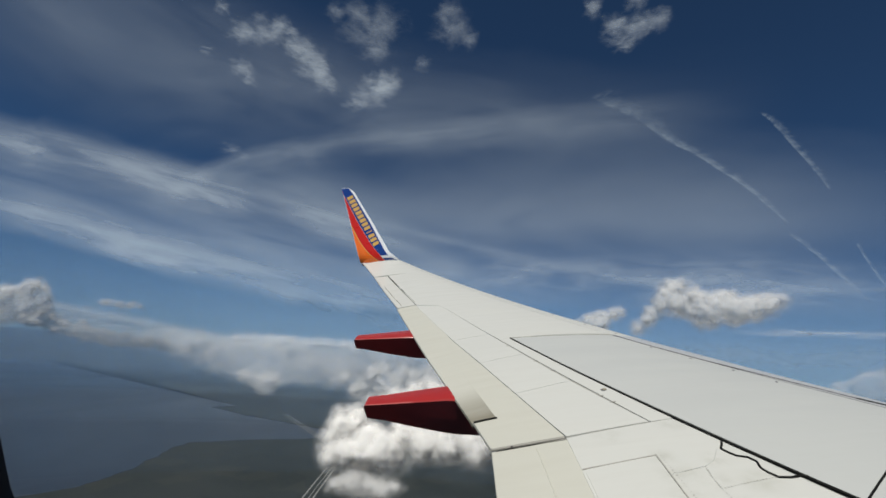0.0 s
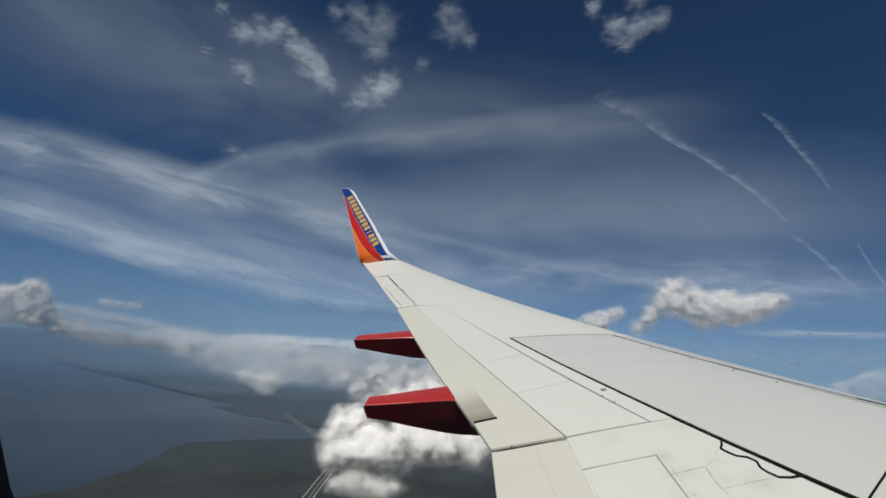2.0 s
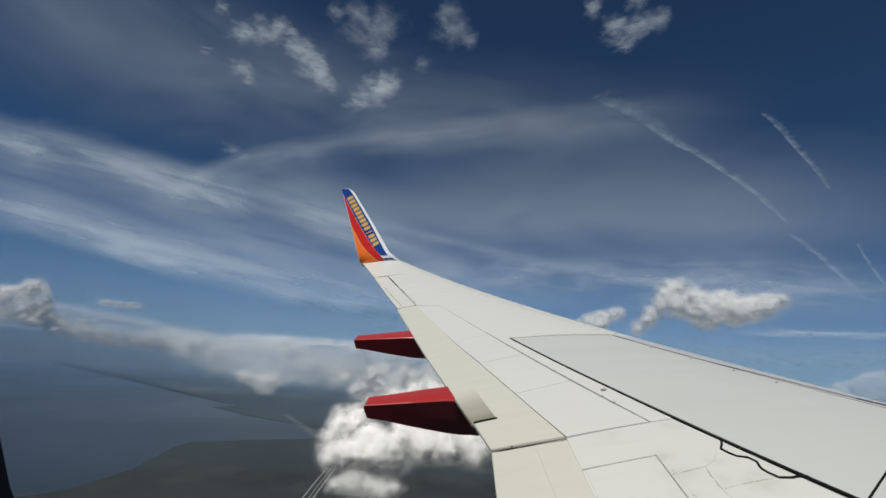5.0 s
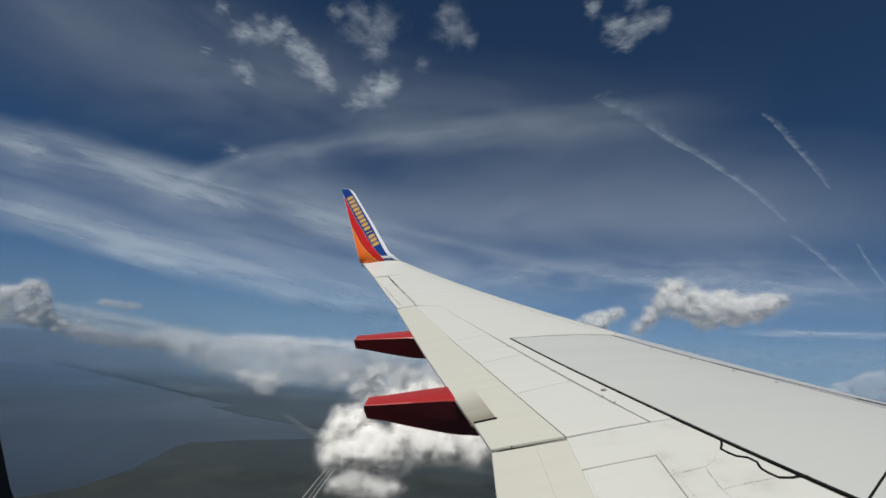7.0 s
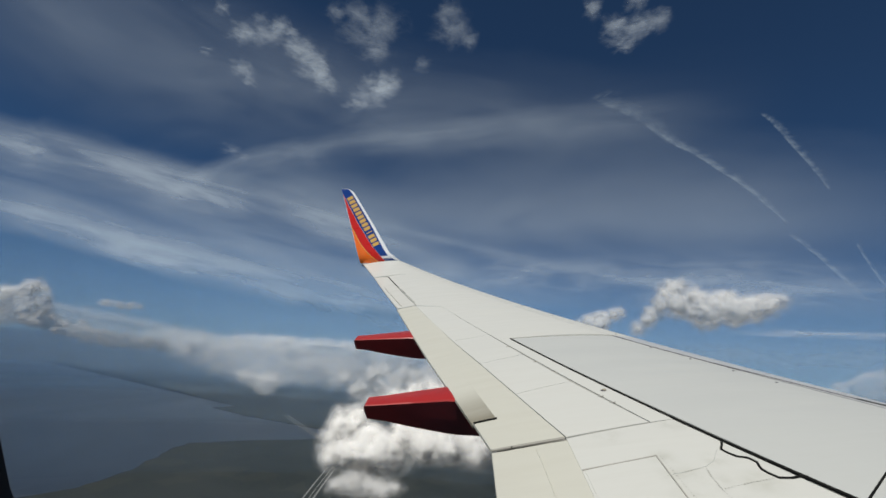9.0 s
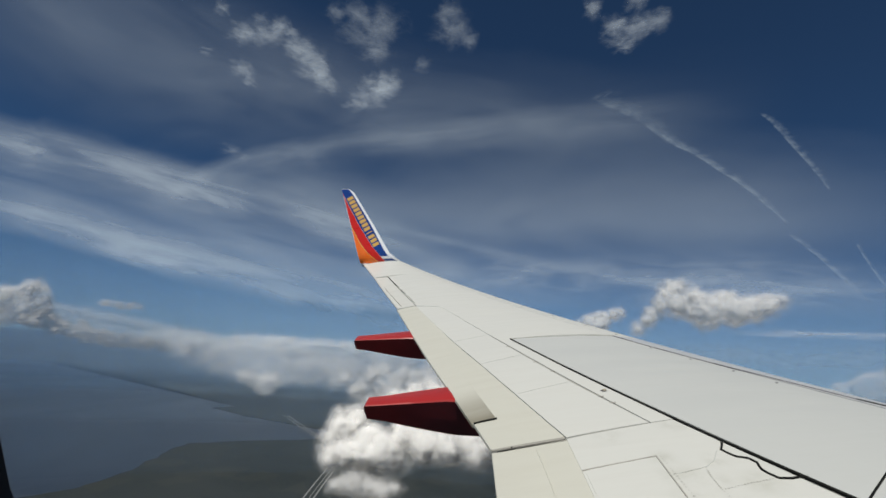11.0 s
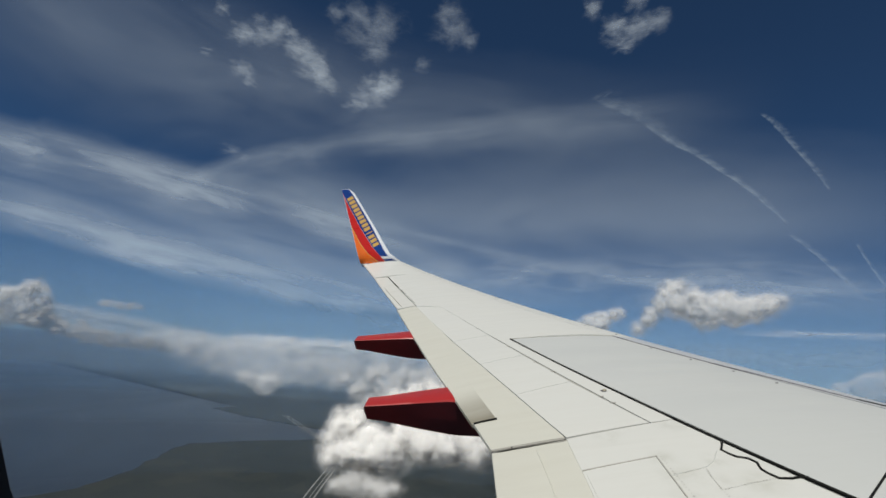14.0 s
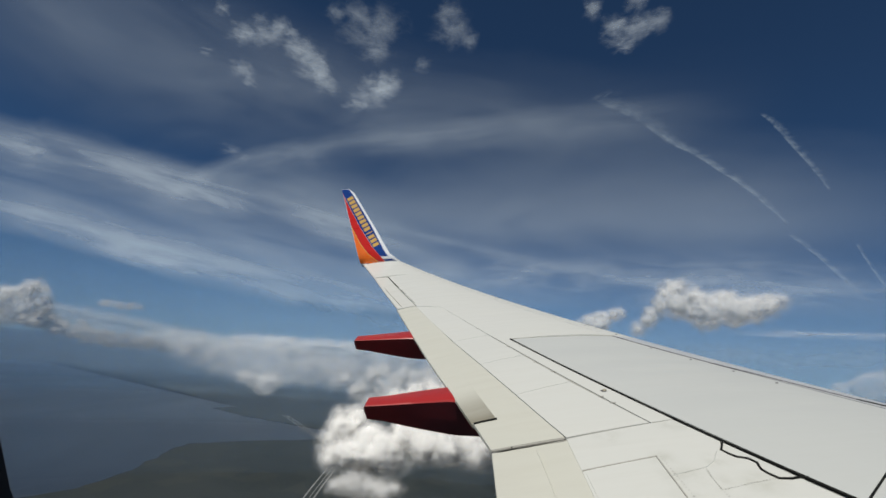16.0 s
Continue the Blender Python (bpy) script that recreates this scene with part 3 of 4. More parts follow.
def build_fuselage():
    cy, cz, r = -1.80, -0.15, 1.88
    nx, na = 48, 72
    xs = np.linspace(-7, 7, nx + 1)
    def ring(rad):
        return [[(x, cy + rad * math.cos(2 * math.pi * k / na), cz + rad * math.sin(2 * math.pi * k / na)) for k in range(na)] for x in xs]
    for name, rad, mat, lab in (("fuselage_skin", r, FUSE, "plain pale outer skin"), ("cabin_lining", r - 0.10, LINER, "pale cabin lining")):
        g = ring(rad)
        verts = [v for row in g for v in row]
        faces = []
        for i in range(nx):
            for k in range(na):
                a = 2 * math.pi * (k + 0.5) / na
                x = (xs[i] + xs[i + 1]) / 2
                z = cz + rad * math.sin(a)
                if math.cos(a) > 0 and abs(x - 0.03) < 0.40 and abs(z - 0.06) < 0.36:
                    continue
                q = (k + 1) % na
                faces.append((i * na + k, i * na + q, (i + 1) * na + q, (i + 1) * na + k))
        faces += [tuple(range(na)), tuple(nx * na + k for k in range(na))]
        mesh_object(name, verts, faces, mat, fuselage, label=lab)


build_fuselage()
window = thing("window_1", "rounded cabin window opening with a dark surround", "window", AIR, kind="structure")


def window_frame():
    """A slab round a rounded opening; its edge flares towards the cabin."""
    def outline(grow):
        pts = []
        r = 0.115 + grow
        for cx, cz, a0 in ((0.065, -0.0054, -90), (0.065, 0.145, 0), (0.0135, 0.145, 90), (0.0135, -0.0054, 180)):
            pts += [(cx + r * math.cos(radians(a0 + 90 * i / 10)), cz + r * math.sin(radians(a0 + 90 * i / 10))) for i in range(11)]
        return pts
    def box():
        out = []
        for x, z in outline(0.0):
            d = Vector((x - 0.03, z - 0.065))
            k = min(0.62 / max(abs(d.x), 1e-6), 0.56 / max(abs(d.y), 1e-6))
            out.append((0.03 + d.x * k, 0.065 + d.y * k))
        return out
    bm = bmesh.new()
    loops = [[bm.verts.new((x, y, z)) for x, z in pts] for y, pts in ((0.10, box()), (0.104, outline(0.004)), (0.10, outline(0.0)), (0.085, outline(0.004)), (0.03, outline(0.03)), (0.024, outline(0.04)), (0.024, box()))]
    n = len(loops[0])
    for k in range(len(loops)):
        a, b = loops[k], loops[(k + 1) % len(loops)]
        for i in range(n):
            bm.faces.new((a[i], a[(i + 1) % n], b[(i + 1) % n], b[i]))
    return part("window_frame", bm, CABIN, window, "dark rounded window surround")


window_frame()

# ---------------------------------------------------------------- sea and land
def disc(name, radius, z, material, rings, spokes):
    verts, faces = [(0, 0, z)], []
    for i in range(1, rings + 1):
        r = radius * (i / rings) ** 1.5
        verts += [(r * math.cos(2 * math.pi * k / spokes), r * math.sin(2 * math.pi * k / spokes), z) for k in range(spokes)]
    for k in range(spokes):
        q = (k + 1) % spokes
        faces.append((0, 1 + k, 1 + q))
        for i in range(rings - 1):
            a = 1 + i * spokes
            faces.append((a + k, a + spokes + k, a + spokes + q, a + q))
    return mesh_object(name, verts, faces, material)


tagged(disc("water", 4880, 0.0, SEA, 24, 128), "dark grey-blue calm sea reaching the horizon", "sea", kind="structure")


def shore(points, rough, steps=14, seed=0.0):
    """A coastline through the points, roughened at several sizes."""
    out = []
    n = len(points)
    for i in range(n):
        a, b = Vector(points[i]), Vector(points[(i + 1) % n])
        for k in range(steps):
            v = a.lerp(b, k / steps)
            q = Vector((v.x * 0.012, v.y * 0.012, seed))
            v = v + Vector((noise.fractal(q, 1.0, 2.0, 4), noise.fractal(q + Vector((9, 3, 5)), 1.0, 2.0, 4))) * rough
            out.append(v)
    return out


def land(name, points, rough, label, height=0.8, seed=0.0):
    line = shore(points, rough, seed=seed)
    bm = bmesh.new()
    up = [bm.verts.new((v.x, v.y, height)) for v in line]
    low = [bm.verts.new((v.x, v.y, -1.0)) for v in line]
    n = len(up)
    bm.faces.new(up)
    for i in range(n):
        bm.faces.new((up[i], low[i], low[(i + 1) % n], up[(i + 1) % n]))
    bmesh.ops.triangulate(bm, faces=[f for f in bm.faces if len(f.verts) > 4])
    ob = part(name, bm, LAND, None, smooth=False)
    return tagged(ob, label, "land", kind="structure")


land("ground", [(-520, 300), (-457, 555), (-425, 612), (-425, 660), (-433, 739), (-460, 849), (-455, 915), (-386, 975), (-288, 1055), (-200, 1150), (100, 1270), (700, 1500), (2200, 2300), (3000, 900), (1500, -900), (-500, -900)], 9, "dark green coastal lowland with fields")
land("ground", [(-659, 1408), (-531, 1321), (-366, 1233), (-295, 1200), (-150, 1300), (500, 1700), (700, 2100), (-300, 1900), (-531, 1528), (-630, 1485)], 10, "dark low cape across the strait", height=1.0, seed=3.0)
land("ground", [(-3270, 3500), (-2123, 2727), (-1485, 2237), (-1033, 1841), (-759, 1594), (-560, 1440), (-430, 1400), (-300, 1500), (300, 2000), (2600, 2700), (3500, 1500), (4000, 2600), (2000, 4300), (0, 4800), (-2500, 4100)], 16, "dark hazy far shore", seed=6.0)

def far_rise():
    """Far land that climbs gently to the horizon, all round the view."""
    radii, heights = (3650, 3900, 4150, 4400, 4650, 4860), (0.2, 38, 74, 108, 140, 168)
    vs, n = [], len(radii)
    for a in range(-64, 65):
        for r, h in zip(radii, heights):
            q = Vector((r * math.sin(radians(a)), r * math.cos(radians(a)), 0.0))
            vs.append((q.x, q.y, h * (1 + 0.05 * noise.noise(q * 0.004))))
    fs = [(i * n + j, i * n + j + 1, (i + 1) * n + j + 1, (i + 1) * n + j) for i in range(128) for j in range(n - 1)]
    return tagged(mesh_object("ground", vs, fs, LAND), "dark hazy far land rising to the horizon", "land", kind="structure")


far_rise()

# ---------------------------------------------------------------- road: two pale carriageways
road = thing("road", "pale straight dual road crossing the lowland", "road", Matrix.Translation((0, 0, 0)), kind="structure")
for off in (-7.0, 0.0, 5.5):
    w = 0.9 if off else 0.5
    pts = [Vector((-150, 500)), Vector((-165, 700)), Vector((-178, 900)), Vector((-205, 985)), Vector((-300, 1147)), Vector((-441, 1392))]
    vs, fs = [], []
    for i, q in enumerate(pts):
        d = (pts[min(i + 1, len(pts) - 1)] - pts[max(i - 1, 0)]).normalized()
        nrm = Vector((d.y, -d.x))
        for e, z in ((-w, 1.1), (w, 1.1), (w, 0.6), (-w, 0.6)):
            c2 = q + nrm * (off + e)
            vs.append((c2.x, c2.y, z))
    for i in range(len(pts) - 1):
        a, b = i * 4, i * 4 + 4
        for k in range(4):
            fs.append((a + k, a + (k + 1) % 4, b + (k + 1) % 4, b + k))
    mesh_object("carriageway", vs, fs, SAND, road, smooth=False)

# ---------------------------------------------------------------- haze: curtains of sea haze, each thin
RINGS = ((800, 0.08), (1300, 0.16), (2000, 0.22), (2500, 0.28), (3000, 0.30), (3500, 0.24), (4000, 0.22), (4400, 0.28), (4700, 0.32), (4880, 0.0))
for (r, amount), (r_next, _) in zip(RINGS, RINGS[1:]):
    mat = haze_material("sea_haze", amount, 0.0, EYE.z * (1 - r / r_next), 300.0 + 0.17 * r)
    heights = (0.3, 30, 90, 180, 400, 1150)
    n = len(heights)
    vs = [(r * math.cos(radians(a)), r * math.sin(radians(a)), z) for a in range(0, 181, 3) for z in heights]
    fs = [(i * n + j, i * n + n + j, i * n + n + 1 + j, i * n + 1 + j) for i in range(60) for j in range(n - 1)]
    tagged(mesh_object("backdrop", vs, fs, mat), "thin blue-grey sea haze in the distance", "haze", kind="structure")


# ---------------------------------------------------------------- cumulus clouds
def lattice(p, seed):
    """Smooth value noise in -1..1 at an array of places."""
    i = np.floor(p).astype(np.int64)
    f = p - i
    f = f * f * (3 - 2 * f)
    out = np.zeros(p.shape[:-1])
    for dx in (0, 1):
        for dy in (0, 1):
            for dz in (0, 1):
                h = (i[..., 0] + dx) * 73856093 ^ (i[..., 1] + dy) * 19349663 ^ (i[..., 2] + dz) * 83492791 ^ seed * 2654435
                h = (h ^ (h >> 13)) * 1274126177 & 0x7FFFFFFF
                w = (f[..., 0] if dx else 1 - f[..., 0]) * (f[..., 1] if dy else 1 - f[..., 1]) * (f[..., 2] if dz else 1 - f[..., 2])
                out += w * ((h ^ (h >> 16)) % 65536 / 32768.0 - 1)
    return out


def nets(f, origin, step):
    """The surface f = 0 of a field on a grid, as quads."""
    s = f > 0
    nx, ny, nz = f.shape
    acc = np.zeros((nx - 1, ny - 1, nz - 1, 3))
    cnt = np.zeros((nx - 1, ny - 1, nz - 1))
    base = np.stack(np.meshgrid(np.arange(nx - 1), np.arange(ny - 1), np.arange(nz - 1), indexing="ij"), -1).astype(float)
    def sl(o):
        return f[o[0]:nx - 1 + o[0], o[1]:ny - 1 + o[1], o[2]:nz - 1 + o[2]]
    corners = [(a, b, c) for a in (0, 1) for b in (0, 1) for c in (0, 1)]
    for a in corners:
        for ax in range(3):
            if a[ax]:
                continue
            b = list(a)
            b[ax] = 1
            fa, fb = sl(a), sl(b)
            cross = (fa > 0) != (fb > 0)
            t = np.where(cross, fa / np.where(cross, fa - fb, 1), 0)
            q = base + np.array(a)
            q[..., ax] += t
            acc += np.where(cross[..., None], q, 0)
            cnt += cross
    ids = -np.ones(cnt.shape, dtype=np.int64)
    live = cnt > 0
    ids[live] = np.arange(live.sum())
    verts = acc[live] / cnt[live][:, None] * step + origin
    faces = []
    for ax in range(3):
        lo = [slice(1, n - 1) for n in f.shape]
        lo[ax] = slice(0, f.shape[ax] - 1)
        hi = list(lo)
        hi[ax] = slice(1, f.shape[ax])
        a, b = s[tuple(lo)], s[tuple(hi)]
        u, v = [k for k in range(3) if k != ax]
        for sign in (True, False):
            where = np.argwhere((a != b) & (a == sign))
            if not len(where):
                continue
            o = where.copy()
            o[:, u] += 1
            o[:, v] += 1
            def cell(du, dv):
                c = o.copy()
                c[:, u] += du
                c[:, v] += dv
                return ids[c[:, 0], c[:, 1], c[:, 2]]
            quad = np.stack([cell(-1, -1), cell(0, -1), cell(0, 0), cell(-1, 0)], 1)
            if sign != (ax != 1):
                quad = quad[:, ::-1]
            faces.append(quad)
    return verts, np.concatenate(faces)


def quick_mesh(name, verts, quads, material, parent=None):
    me = bpy.data.meshes.new(name)
    me.vertices.add(len(verts))
    me.vertices.foreach_set("co", verts.astype(np.float32).ravel())
    me.loops.add(len(quads) * 4)
    me.loops.foreach_set("vertex_index", quads.astype(np.int32).ravel())
    me.polygons.add(len(quads))
    me.polygons.foreach_set("loop_start", np.arange(0, len(quads) * 4, 4, dtype=np.int32))
    me.polygons.foreach_set("use_smooth", np.ones(len(quads), dtype=bool))
    me.update(calc_edges=True)
    me.validate()
    me.materials.append(material)
    ob = new(name, me)
    if parent is not None:
        ob.parent = parent
    return ob


def sight(az, el, far):
    """The place at a bearing, a height angle and a distance from the eye."""
    a, e = radians(az), radians(el)
    return EYE + Vector((math.sin(a) * math.cos(e), math.cos(a) * math.cos(e), math.sin(e))) * far


VEILS = ((0.50, 0.05, 1.0), (0.40, 0.07, 0.9), (0.30, 0.10, 0.75), (0.20, 0.13, 0.6), (0.10, 0.16, 0.45), (0.00, 0.20, 0.3), (-0.11, 0.24, 0.2), (-0.23, 0.29, 0.1), (-0.36, 0.35, 0.0))


def cumulus(az, el, far, heads, label, cells=70, seed=1, lumps=0.34, group="cumulus clouds", flat=1.0, core=True, veil=1.0, detail=1.0, soft=1.0, join=5.0, wide=1.0):
    """A heap of billows at a bearing, height angle and distance. heads: bearing, height, depth and size of each, the depth in sizes.
    They melt into one body, noise puffs it up and thin torn veils wrap it."""
    place = sight(az, el, far)
    b = []
    for da, de, depth, size in heads:
        r = far * math.tan(radians(size))
        v = sight(az + da, el + de, far + depth * r) - place
        b.append((v.x, v.y, v.z, r))
    b = np.array(b)
    r = b[:, 3]
    mean = float(r.mean())
    pad = mean * 0.8
    reach = r[:, None] * np.array((wide, wide, flat))
    lo = (b[:, :3] - reach).min(0) - pad
    hi = (b[:, :3] + reach).max(0) + pad
    step = float((hi - lo).max() / cells)
    dims = np.ceil((hi - lo) / step).astype(int) + 1
    ax = [lo[k] + step * np.arange(dims[k]) for k in range(3)]
    p = np.stack(np.meshgrid(*ax, indexing="ij"), -1)
    f = np.full(p.shape[:-1], 0.0)
    for x, y, z, rr in b:
        d = np.sqrt(((p[..., 0] - x) ** 2 + (p[..., 1] - y) ** 2) / wide ** 2 + ((p[..., 2] - z) / flat) ** 2)
        f += np.exp(np.clip((rr - d) / mean * join, -40, 20))
    f = np.log(f + 1e-12) / join
    q = p / mean * detail
    billow = 0.0
    for k, (sc, am) in enumerate(((1.0, 0.60), (2.1, 0.30), (4.3, 0.11), (8.8, 0.03))):
        if mean / (sc * detail) < 2.4 * step:
            continue
        n = lattice(q * sc + 17.3 * k, seed + k)
        billow = billow + am * (n * 1.3 if k == 0 else np.abs(n) * 1.9 - 0.55)
    f = f + billow * lumps
    ob = thing("cumulus_cloud", label, "cloud", Matrix.Translation(place), group=group)
    sc = 1.3 / mean
    if core:
        v, quads = nets(f - 0.46 * soft, lo, step)
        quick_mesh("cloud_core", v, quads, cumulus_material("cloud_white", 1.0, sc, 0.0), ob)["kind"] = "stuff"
    for iso, alpha, torn in VEILS:
        v, quads = nets(f + iso * soft, lo, step)
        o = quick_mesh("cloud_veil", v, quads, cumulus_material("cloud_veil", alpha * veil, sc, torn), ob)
        tagged(o, "thin torn outer veil of the cloud", kind="stuff")
    return ob


cumulus(-4.68, -8.09, 560, [(-6.7, 0.21, 0.6, 1.54), (-7.96, -1.02, 0.2, 1.07), (-7.01, 1.2, 0.7, 0.9), (-7.4, -2.42, -0.3, 1.37), (-5.11, 1.07, 0.8, 1.69), (-3.36, 2.39, 1.2, 1.19), (-3.89, -2.24, -0.8, 2.15), (-1.7, -2.12, -1.0, 2.17), (-5.75, -2.34, -0.7, 1.63), (-4.03, -3.66, -0.6, 1.24), (-0.35, -2.89, -0.8, 1.39), (-3.1, -0.93, -0.5, 1.8), (0.31, -0.12, 0.2, 2.09), (2.87, -0.05, -0.2, 2.35), (5.45, -0.09, -0.3, 2.48), (8.04, -0.51, -0.4, 2.2), (10.01, -0.62, -0.4, 1.92), (2.66, -1.24, -0.7, 1.94), (5.54, -1.31, -0.8, 1.93), (8.42, -1.46, -0.8, 1.66), (-0.99, 3.17, 1.6, 1.34), (1.0, 4.06, 1.8, 1.35), (3.44, 4.63, 1.9, 1.49), (5.75, 4.31, 1.9, 1.49), (0.77, 1.71, 0.9, 1.59), (3.97, 2.14, 1.0, 1.73)], "large bright white cumulus with grey hollows over the lowland", cells=115, seed=5, lumps=0.34, detail=0.9, soft=0.8, join=6.0)
cumulus(-8.00, -13.66, 500, [(-3.16, -0.01, 0.3, 0.91), (-1.62, 0.32, -0.7, 1.26), (0.04, -0.1, 0.4, 1.26), (1.72, -0.23, 0.1, 1.03), (3.06, 0.06, -0.3, 0.75)], "small grey cumulus scraps below a larger cloud", cells=70, seed=8, soft=1.2, flat=0.8, wide=1.2, join=3.0, core=False, veil=0.6)
cumulus(-6.56, -2.56, 1250, [(-3.86, -1.47, -0.8, 0.73), (-3.16, -0.92, 0.6, 1.07), (-2.03, 0.48, -0.0, 1.08), (-0.79, 1.09, 0.4, 0.75), (0.63, -0.01, 0.6, 0.92), (1.55, 0.69, 0.3, 1.01), (3.22, 0.44, 0.7, 1.01), (4.29, 1.04, -0.2, 0.84), (5.15, 0.98, 0.5, 0.84), (0.08, -0.93, -0.1, 1.33), (2.65, -0.49, 0.7, 1.25), (-1.59, -0.56, 0.6, 1.16), (5.87, 0.27, -0.6, 1.17), (-5.18, -0.07, -0.6, 0.65), (-6.41, -0.41, -0.5, 0.57)], "row of small white cumulus heads behind a larger one", cells=110, seed=11, soft=1.2, core=False, lumps=0.5, veil=0.65, join=3.5, detail=0.45)
cumulus(27.73, 7.79, 1400, [(-3.03, 1.81, 0.7, 0.97), (-3.94, 1.37, -0.1, 0.79), (-2.18, 2.12, 0.2, 0.64), (-4.19, 0.14, -0.3, 0.92), (-5.07, -0.87, 0.0, 0.79), (-5.66, -1.75, -0.2, 0.79), (-6.53, -2.59, -0.2, 0.73), (-2.52, 0.18, 0.1, 1.41), (-0.64, -0.08, 0.1, 1.62), (1.19, -0.16, 0.6, 1.64), (2.69, -0.31, 0.3, 1.49), (4.18, -0.01, 0.7, 1.4), (5.38, 0.22, 0.6, 1.14), (6.28, 0.5, 0.8, 0.84), (-0.15, -1.13, 0.3, 1.11), (-1.13, 1.1, -0.5, 0.95), (2.26, 1.01, 0.6, 0.78), (2.64, -1.34, 0.7, 0.71), (0.71, -1.51, 0.6, 0.79), (6.81, 0.82, 0.1, 0.45)], "white cumulus with a soft grey underside, alone in the blue", cells=110, seed=24, soft=1.1, lumps=0.3, detail=0.7, veil=0.9, core=False)
cumulus(17.26, 6.09, 1500, [(-2.32, -0.72, 0.3, 0.44), (-1.15, -0.33, -0.5, 0.75), (0.14, 0.18, 0.5, 0.87), (1.29, 0.61, 0.1, 0.61), (2.2, 0.84, -0.3, 0.43), (-0.22, -0.6, -0.7, 0.87)], "small white cumulus wisp", cells=60, seed=31, soft=1.2, core=False, detail=0.5, join=3.5, wide=1.2, veil=0.8)
cumulus(-42.56, 2.21, 2450, [(-1.0, -0.72, 0.6, 1.1), (-0.42, 0.11, 0.8, 0.86), (0.36, 1.0, -0.7, 0.78), (0.96, 1.56, 0.5, 0.53), (1.45, 1.33, -0.1, 0.42), (1.52, 0.24, -0.6, 0.79), (0.49, -0.52, -0.3, 1.03), (-0.12, -1.26, 0.4, 0.86), (1.4, -1.07, 0.6, 0.68), (-1.82, -0.34, -0.7, 1.18), (-1.38, -1.52, 0.2, 0.98), (-1.04, 0.67, -0.7, 0.5), (-0.16, 0.66, 0.3, 0.46)], "tall bright cumulus at the end of a cloud bank", cells=110, seed=48, lumps=0.36, soft=1.0, detail=0.9, veil=0.8, core=False)
cumulus(-36.18, -0.04, 2440, [(-5.1, 0.81, -0.3, 0.72), (-3.4, 0.49, 0.6, 0.7), (-1.63, 0.15, 0.8, 0.67), (0.22, -0.2, 0.0, 0.7), (2.11, -0.41, 0.8, 0.66), (3.82, -0.48, -0.3, 0.63), (5.6, -0.66, -0.7, 0.54), (7.7, -0.83, 0.2, 0.5), (9.92, -1.23, -0.7, 0.45), (-4.48, 1.66, -0.5, 0.23), (-4.07, 1.3, -0.1, 0.32), (-3.48, 0.84, 0.2, 0.37), (-5.02, 0.46, -0.6, 0.41), (-5.83, 0.57, -0.7, 0.4), (-2.77, 0.45, 0.6, 0.38), (-2.21, -0.17, -0.3, 0.38), (-1.57, 0.9, 0.7, 0.19), (-1.21, 0.25, 0.6, 0.39), (-0.51, 0.05, -0.2, 0.39), (0.25, -0.36, -0.1, 0.45), (0.99, -0.62, 0.0, 0.4), (0.37, 0.19, 0.2, 0.3), (1.81, -0.77, 0.2, 0.35), (2.34, -0.11, 0.1, 0.31), (2.85, -0.51, 0.2, 0.41), (3.78, -0.31, 0.7, 0.37), (4.54, -0.41, 0.0, 0.37), (3.3, -0.86, -0.1, 0.31), (-1.06, -0.49, 0.4, 0.34), (-3.28, -0.07, -0.4, 0.33), (5.59, -0.6, -0.3, 0.32), (-4.17, 0.25, 0.8, 0.37)], "long bank of small bright cumulus along the far shore", cells=135, seed=83, lumps=0.7, soft=0.8, veil=0.6, core=False, wide=1.3, join=3.5, group="cloud banks", detail=1.1)
cumulus(-38.27, 0.90, 2400, [(-3.44, 2.96, 0, 0.23), (-2.89, 2.68, 0, 0.21), (-3.99, 2.56, 0.2, 0.22), (-5.28, 2.1, 0, 0.22), (-4.45, 2.13, 0, 0.22), (-2.32, 0.78, -0.5, 0.25), (-2.64, 0.38, -0.4, 0.23), (-1.79, 0.22, -0.4, 0.28), (-1.21, -0.18, -0.4, 0.28), (-0.55, -0.48, -0.3, 0.31), (0.56, -0.03, 0, 0.19), (0.94, -0.58, -0.2, 0.27), (1.61, -0.84, -0.3, 0.29), (2.43, -0.86, -0.2, 0.25), (2.26, -1.37, -0.3, 0.3), (3.12, -1.56, -0.3, 0.28), (4.44, -0.88, 0.1, 0.28), (4.96, -1.34, -0.2, 0.31), (5.76, -1.43, -0.2, 0.26), (6.51, -1.25, 0, 0.29), (7.44, -1.4, 0, 0.27), (-1.22, -0.91, -0.6, 0.28), (-2.96, -0.38, -0.6, 0.29), (-3.77, -0.27, -0.6, 0.27), (0.01, -1.1, -0.6, 0.24)], "scattered bright white tips of a cumulus bank", cells=135, seed=87, lumps=0.95, soft=1.5, veil=0.65, core=False, wide=1.25, join=4.0, group="cloud banks", detail=0.8)
cumulus(-33.76, 0.99, 2480, [(-6.32, 0.81, 0.0, 0.75), (-3.9, 0.47, 0.1, 0.98), (-1.35, 0.22, -0.8, 1.12), (1.37, -0.16, -0.1, 1.28), (4.25, -0.56, 0.1, 1.32), (7.27, -0.98, -0.8, 1.26)], "thin pale sheet of cloud behind a cumulus bank", cells=120, seed=73, lumps=0.30, soft=1.2, veil=0.25, flat=0.6, wide=1.9, join=2.5, core=False, group="cloud banks")
